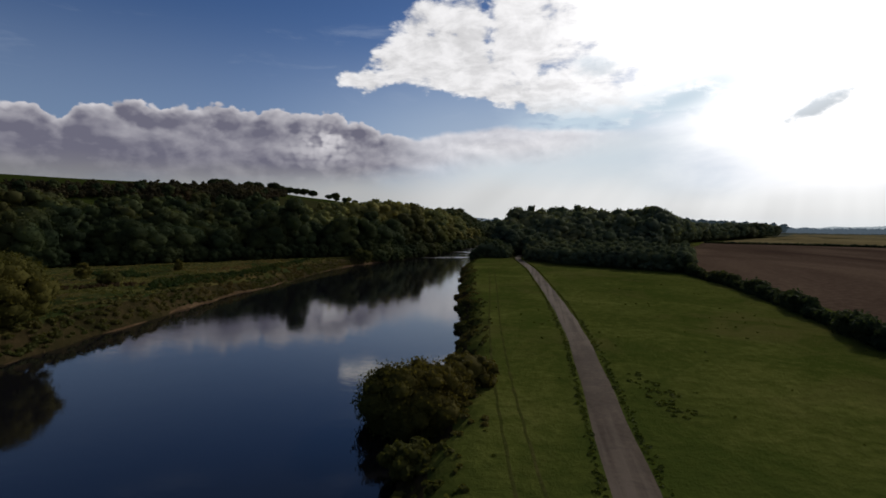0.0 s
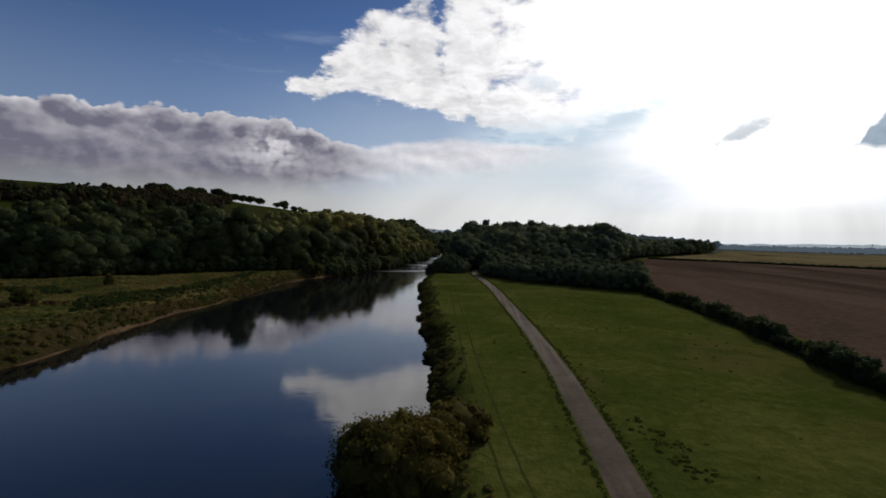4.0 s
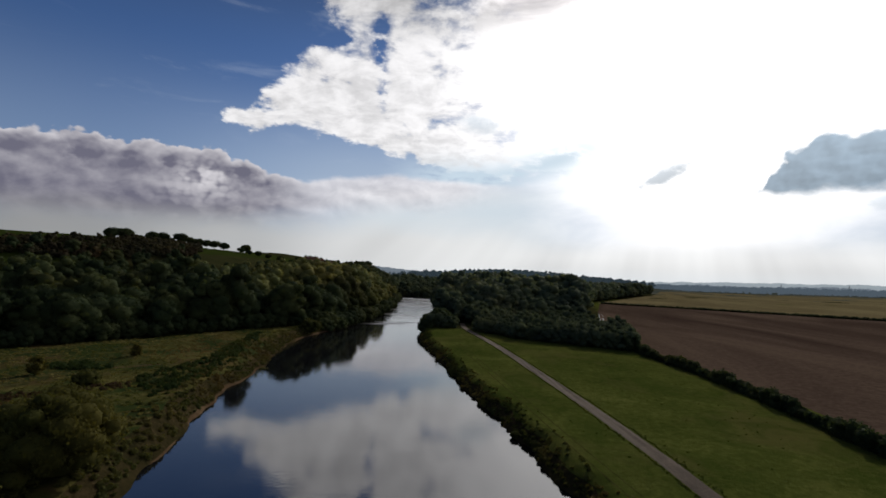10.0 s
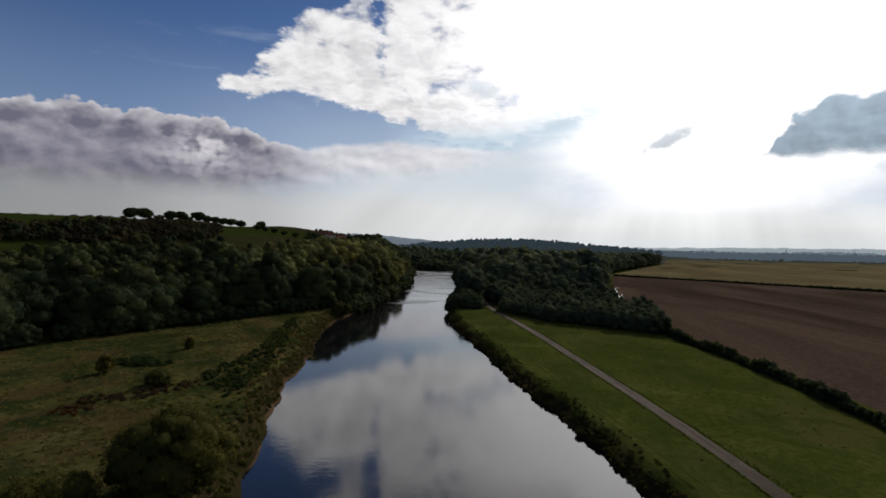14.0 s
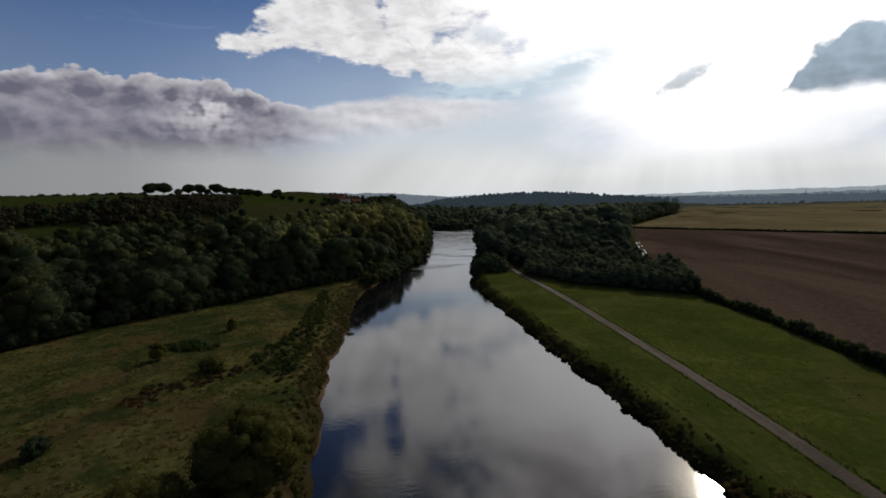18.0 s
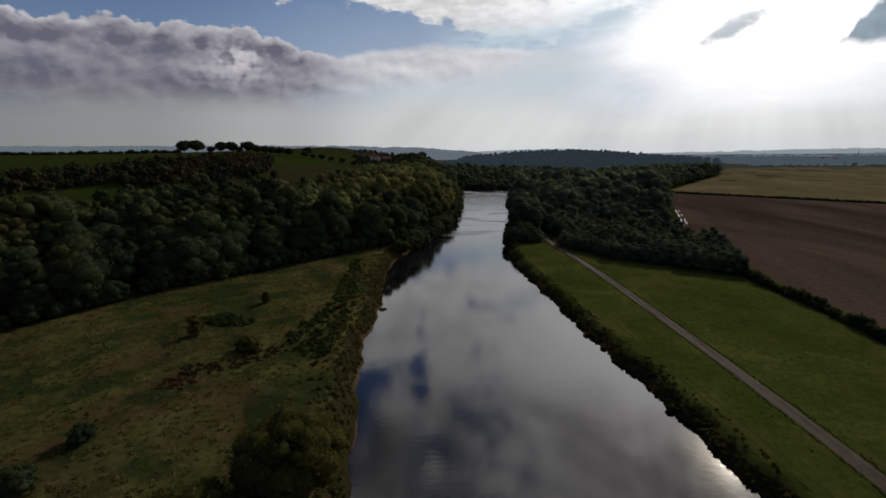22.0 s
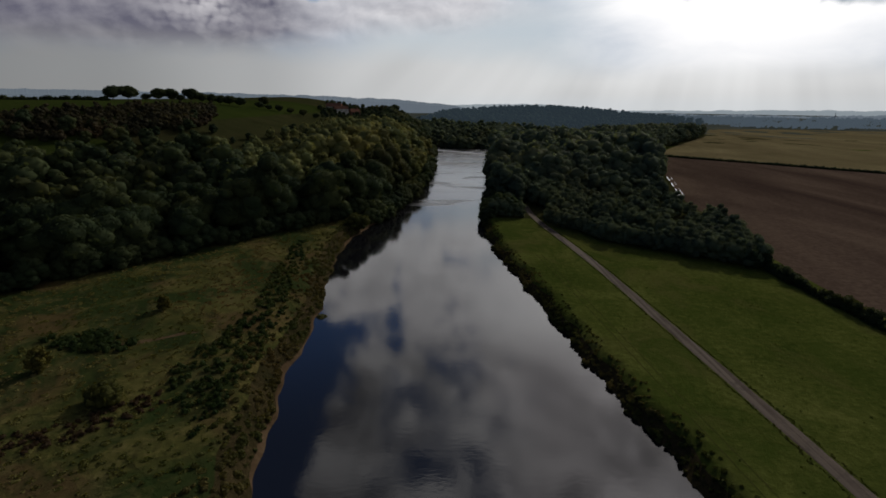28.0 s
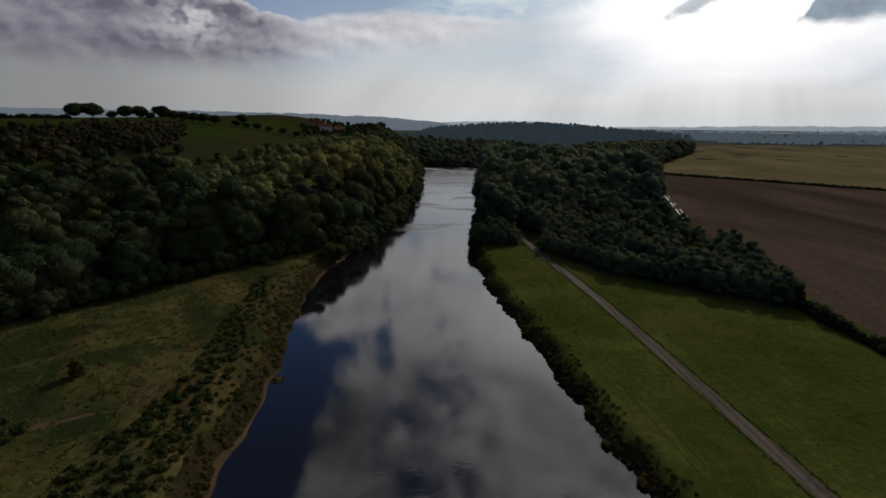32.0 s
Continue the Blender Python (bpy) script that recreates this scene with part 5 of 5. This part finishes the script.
for o in (0.0, 2.0):
    for y0, y1 in ((284, 312), (318, 334), (338, 358)):
        strip("puddle", PUDDLE, lambda y, o=o: FIELD_EDGE(y) + 1.2 + o - 0.35 * np.abs(np.sin(y * 0.4)), lambda y, o=o: FIELD_EDGE(y) + 1.9 + o + 0.2 * np.sin(y * 0.7), np.arange(y0 + 3 * o, y1, 2.0), 0.10, 3, "rainwater shining in a rut at the field's edge", "puddle")
STEEL = soil_like("galvanised_steel", (0.12, 0.125, 0.13), (0.16, 0.165, 0.17), (0.2, 0.205, 0.21))


def pylon(x, y, h):
    root = tagged(new("pylon"), "grey steel lattice pylon on the far plain", "pylon", "pylons on the plain")
    bm = bmesh.new()
    w = h * 0.11
    for sx in (-1, 1):
        for sy in (-1, 1):
            tube(bm, (sx * w, sy * w, 0), (sx * w * 0.12, sy * w * 0.12, h), 0.28, 0.2, 4)
    for k in range(6):
        a, b = 1 - k * 0.145, 1 - (k + 1) * 0.145
        for sx in (-1, 1):
            tube(bm, (sx * w * a, -w * a, h * (1 - a) ), (-sx * w * b, -w * b, h * (1 - b)), 0.25, 0.25, 4)
    bm_part("tower", bm, STEEL, root)
    for k, z in enumerate((0.62, 0.76, 0.90)):
        bm = bmesh.new()
        r = h * (0.17, 0.2, 0.14)[k]
        tube(bm, (-r, 0, h * z), (0, 0, h * z + 1.2), 0.25, 0.4, 4)
        tube(bm, (r, 0, h * z), (0, 0, h * z + 1.2), 0.25, 0.4, 4)
        bm_part("crossarm", bm, STEEL, root)
    root.matrix_basis = pose(x, y, -0.5, 0, 0, 35)


for az, r in ((36.0, 2300), (46.5, 2050), (41.0, 2200)):
    pylon(r * math.sin(radians(az)), r * math.cos(radians(az)), 27)


def build_waterside():
    """Low growth that overhangs the river below the woods on both banks."""
    rng = np.random.default_rng(77)
    proto = make_tree("riverside_bush", 78, 6.5, 4.2, 12, 700, 0.5, LEAF, "leafy bush overhanging the river", "bush", "bushes along the river", -0.2)
    started = [False]
    for y in np.arange(232, 552, 4.2):
        x = float(LEFT_EDGE(y)) - 1.2 + rng.normal(0, 0.7)
        s = rng.uniform(0.5, 1.1)
        placed(proto, started, x, y + rng.normal(0, 0.8), float(ground_height(x, y)) - 0.1, s, rng.uniform(0, 360))
    for y in np.arange(238, 512, 4.6):
        x = float(RIGHT_EDGE(y)) + 1.4 + rng.normal(0, 0.6)
        s = rng.uniform(0.5, 1.0)
        placed(proto, started, x, y + rng.normal(0, 0.8), float(ground_height(x, y)) - 0.1, s, rng.uniform(0, 360))


build_waterside()
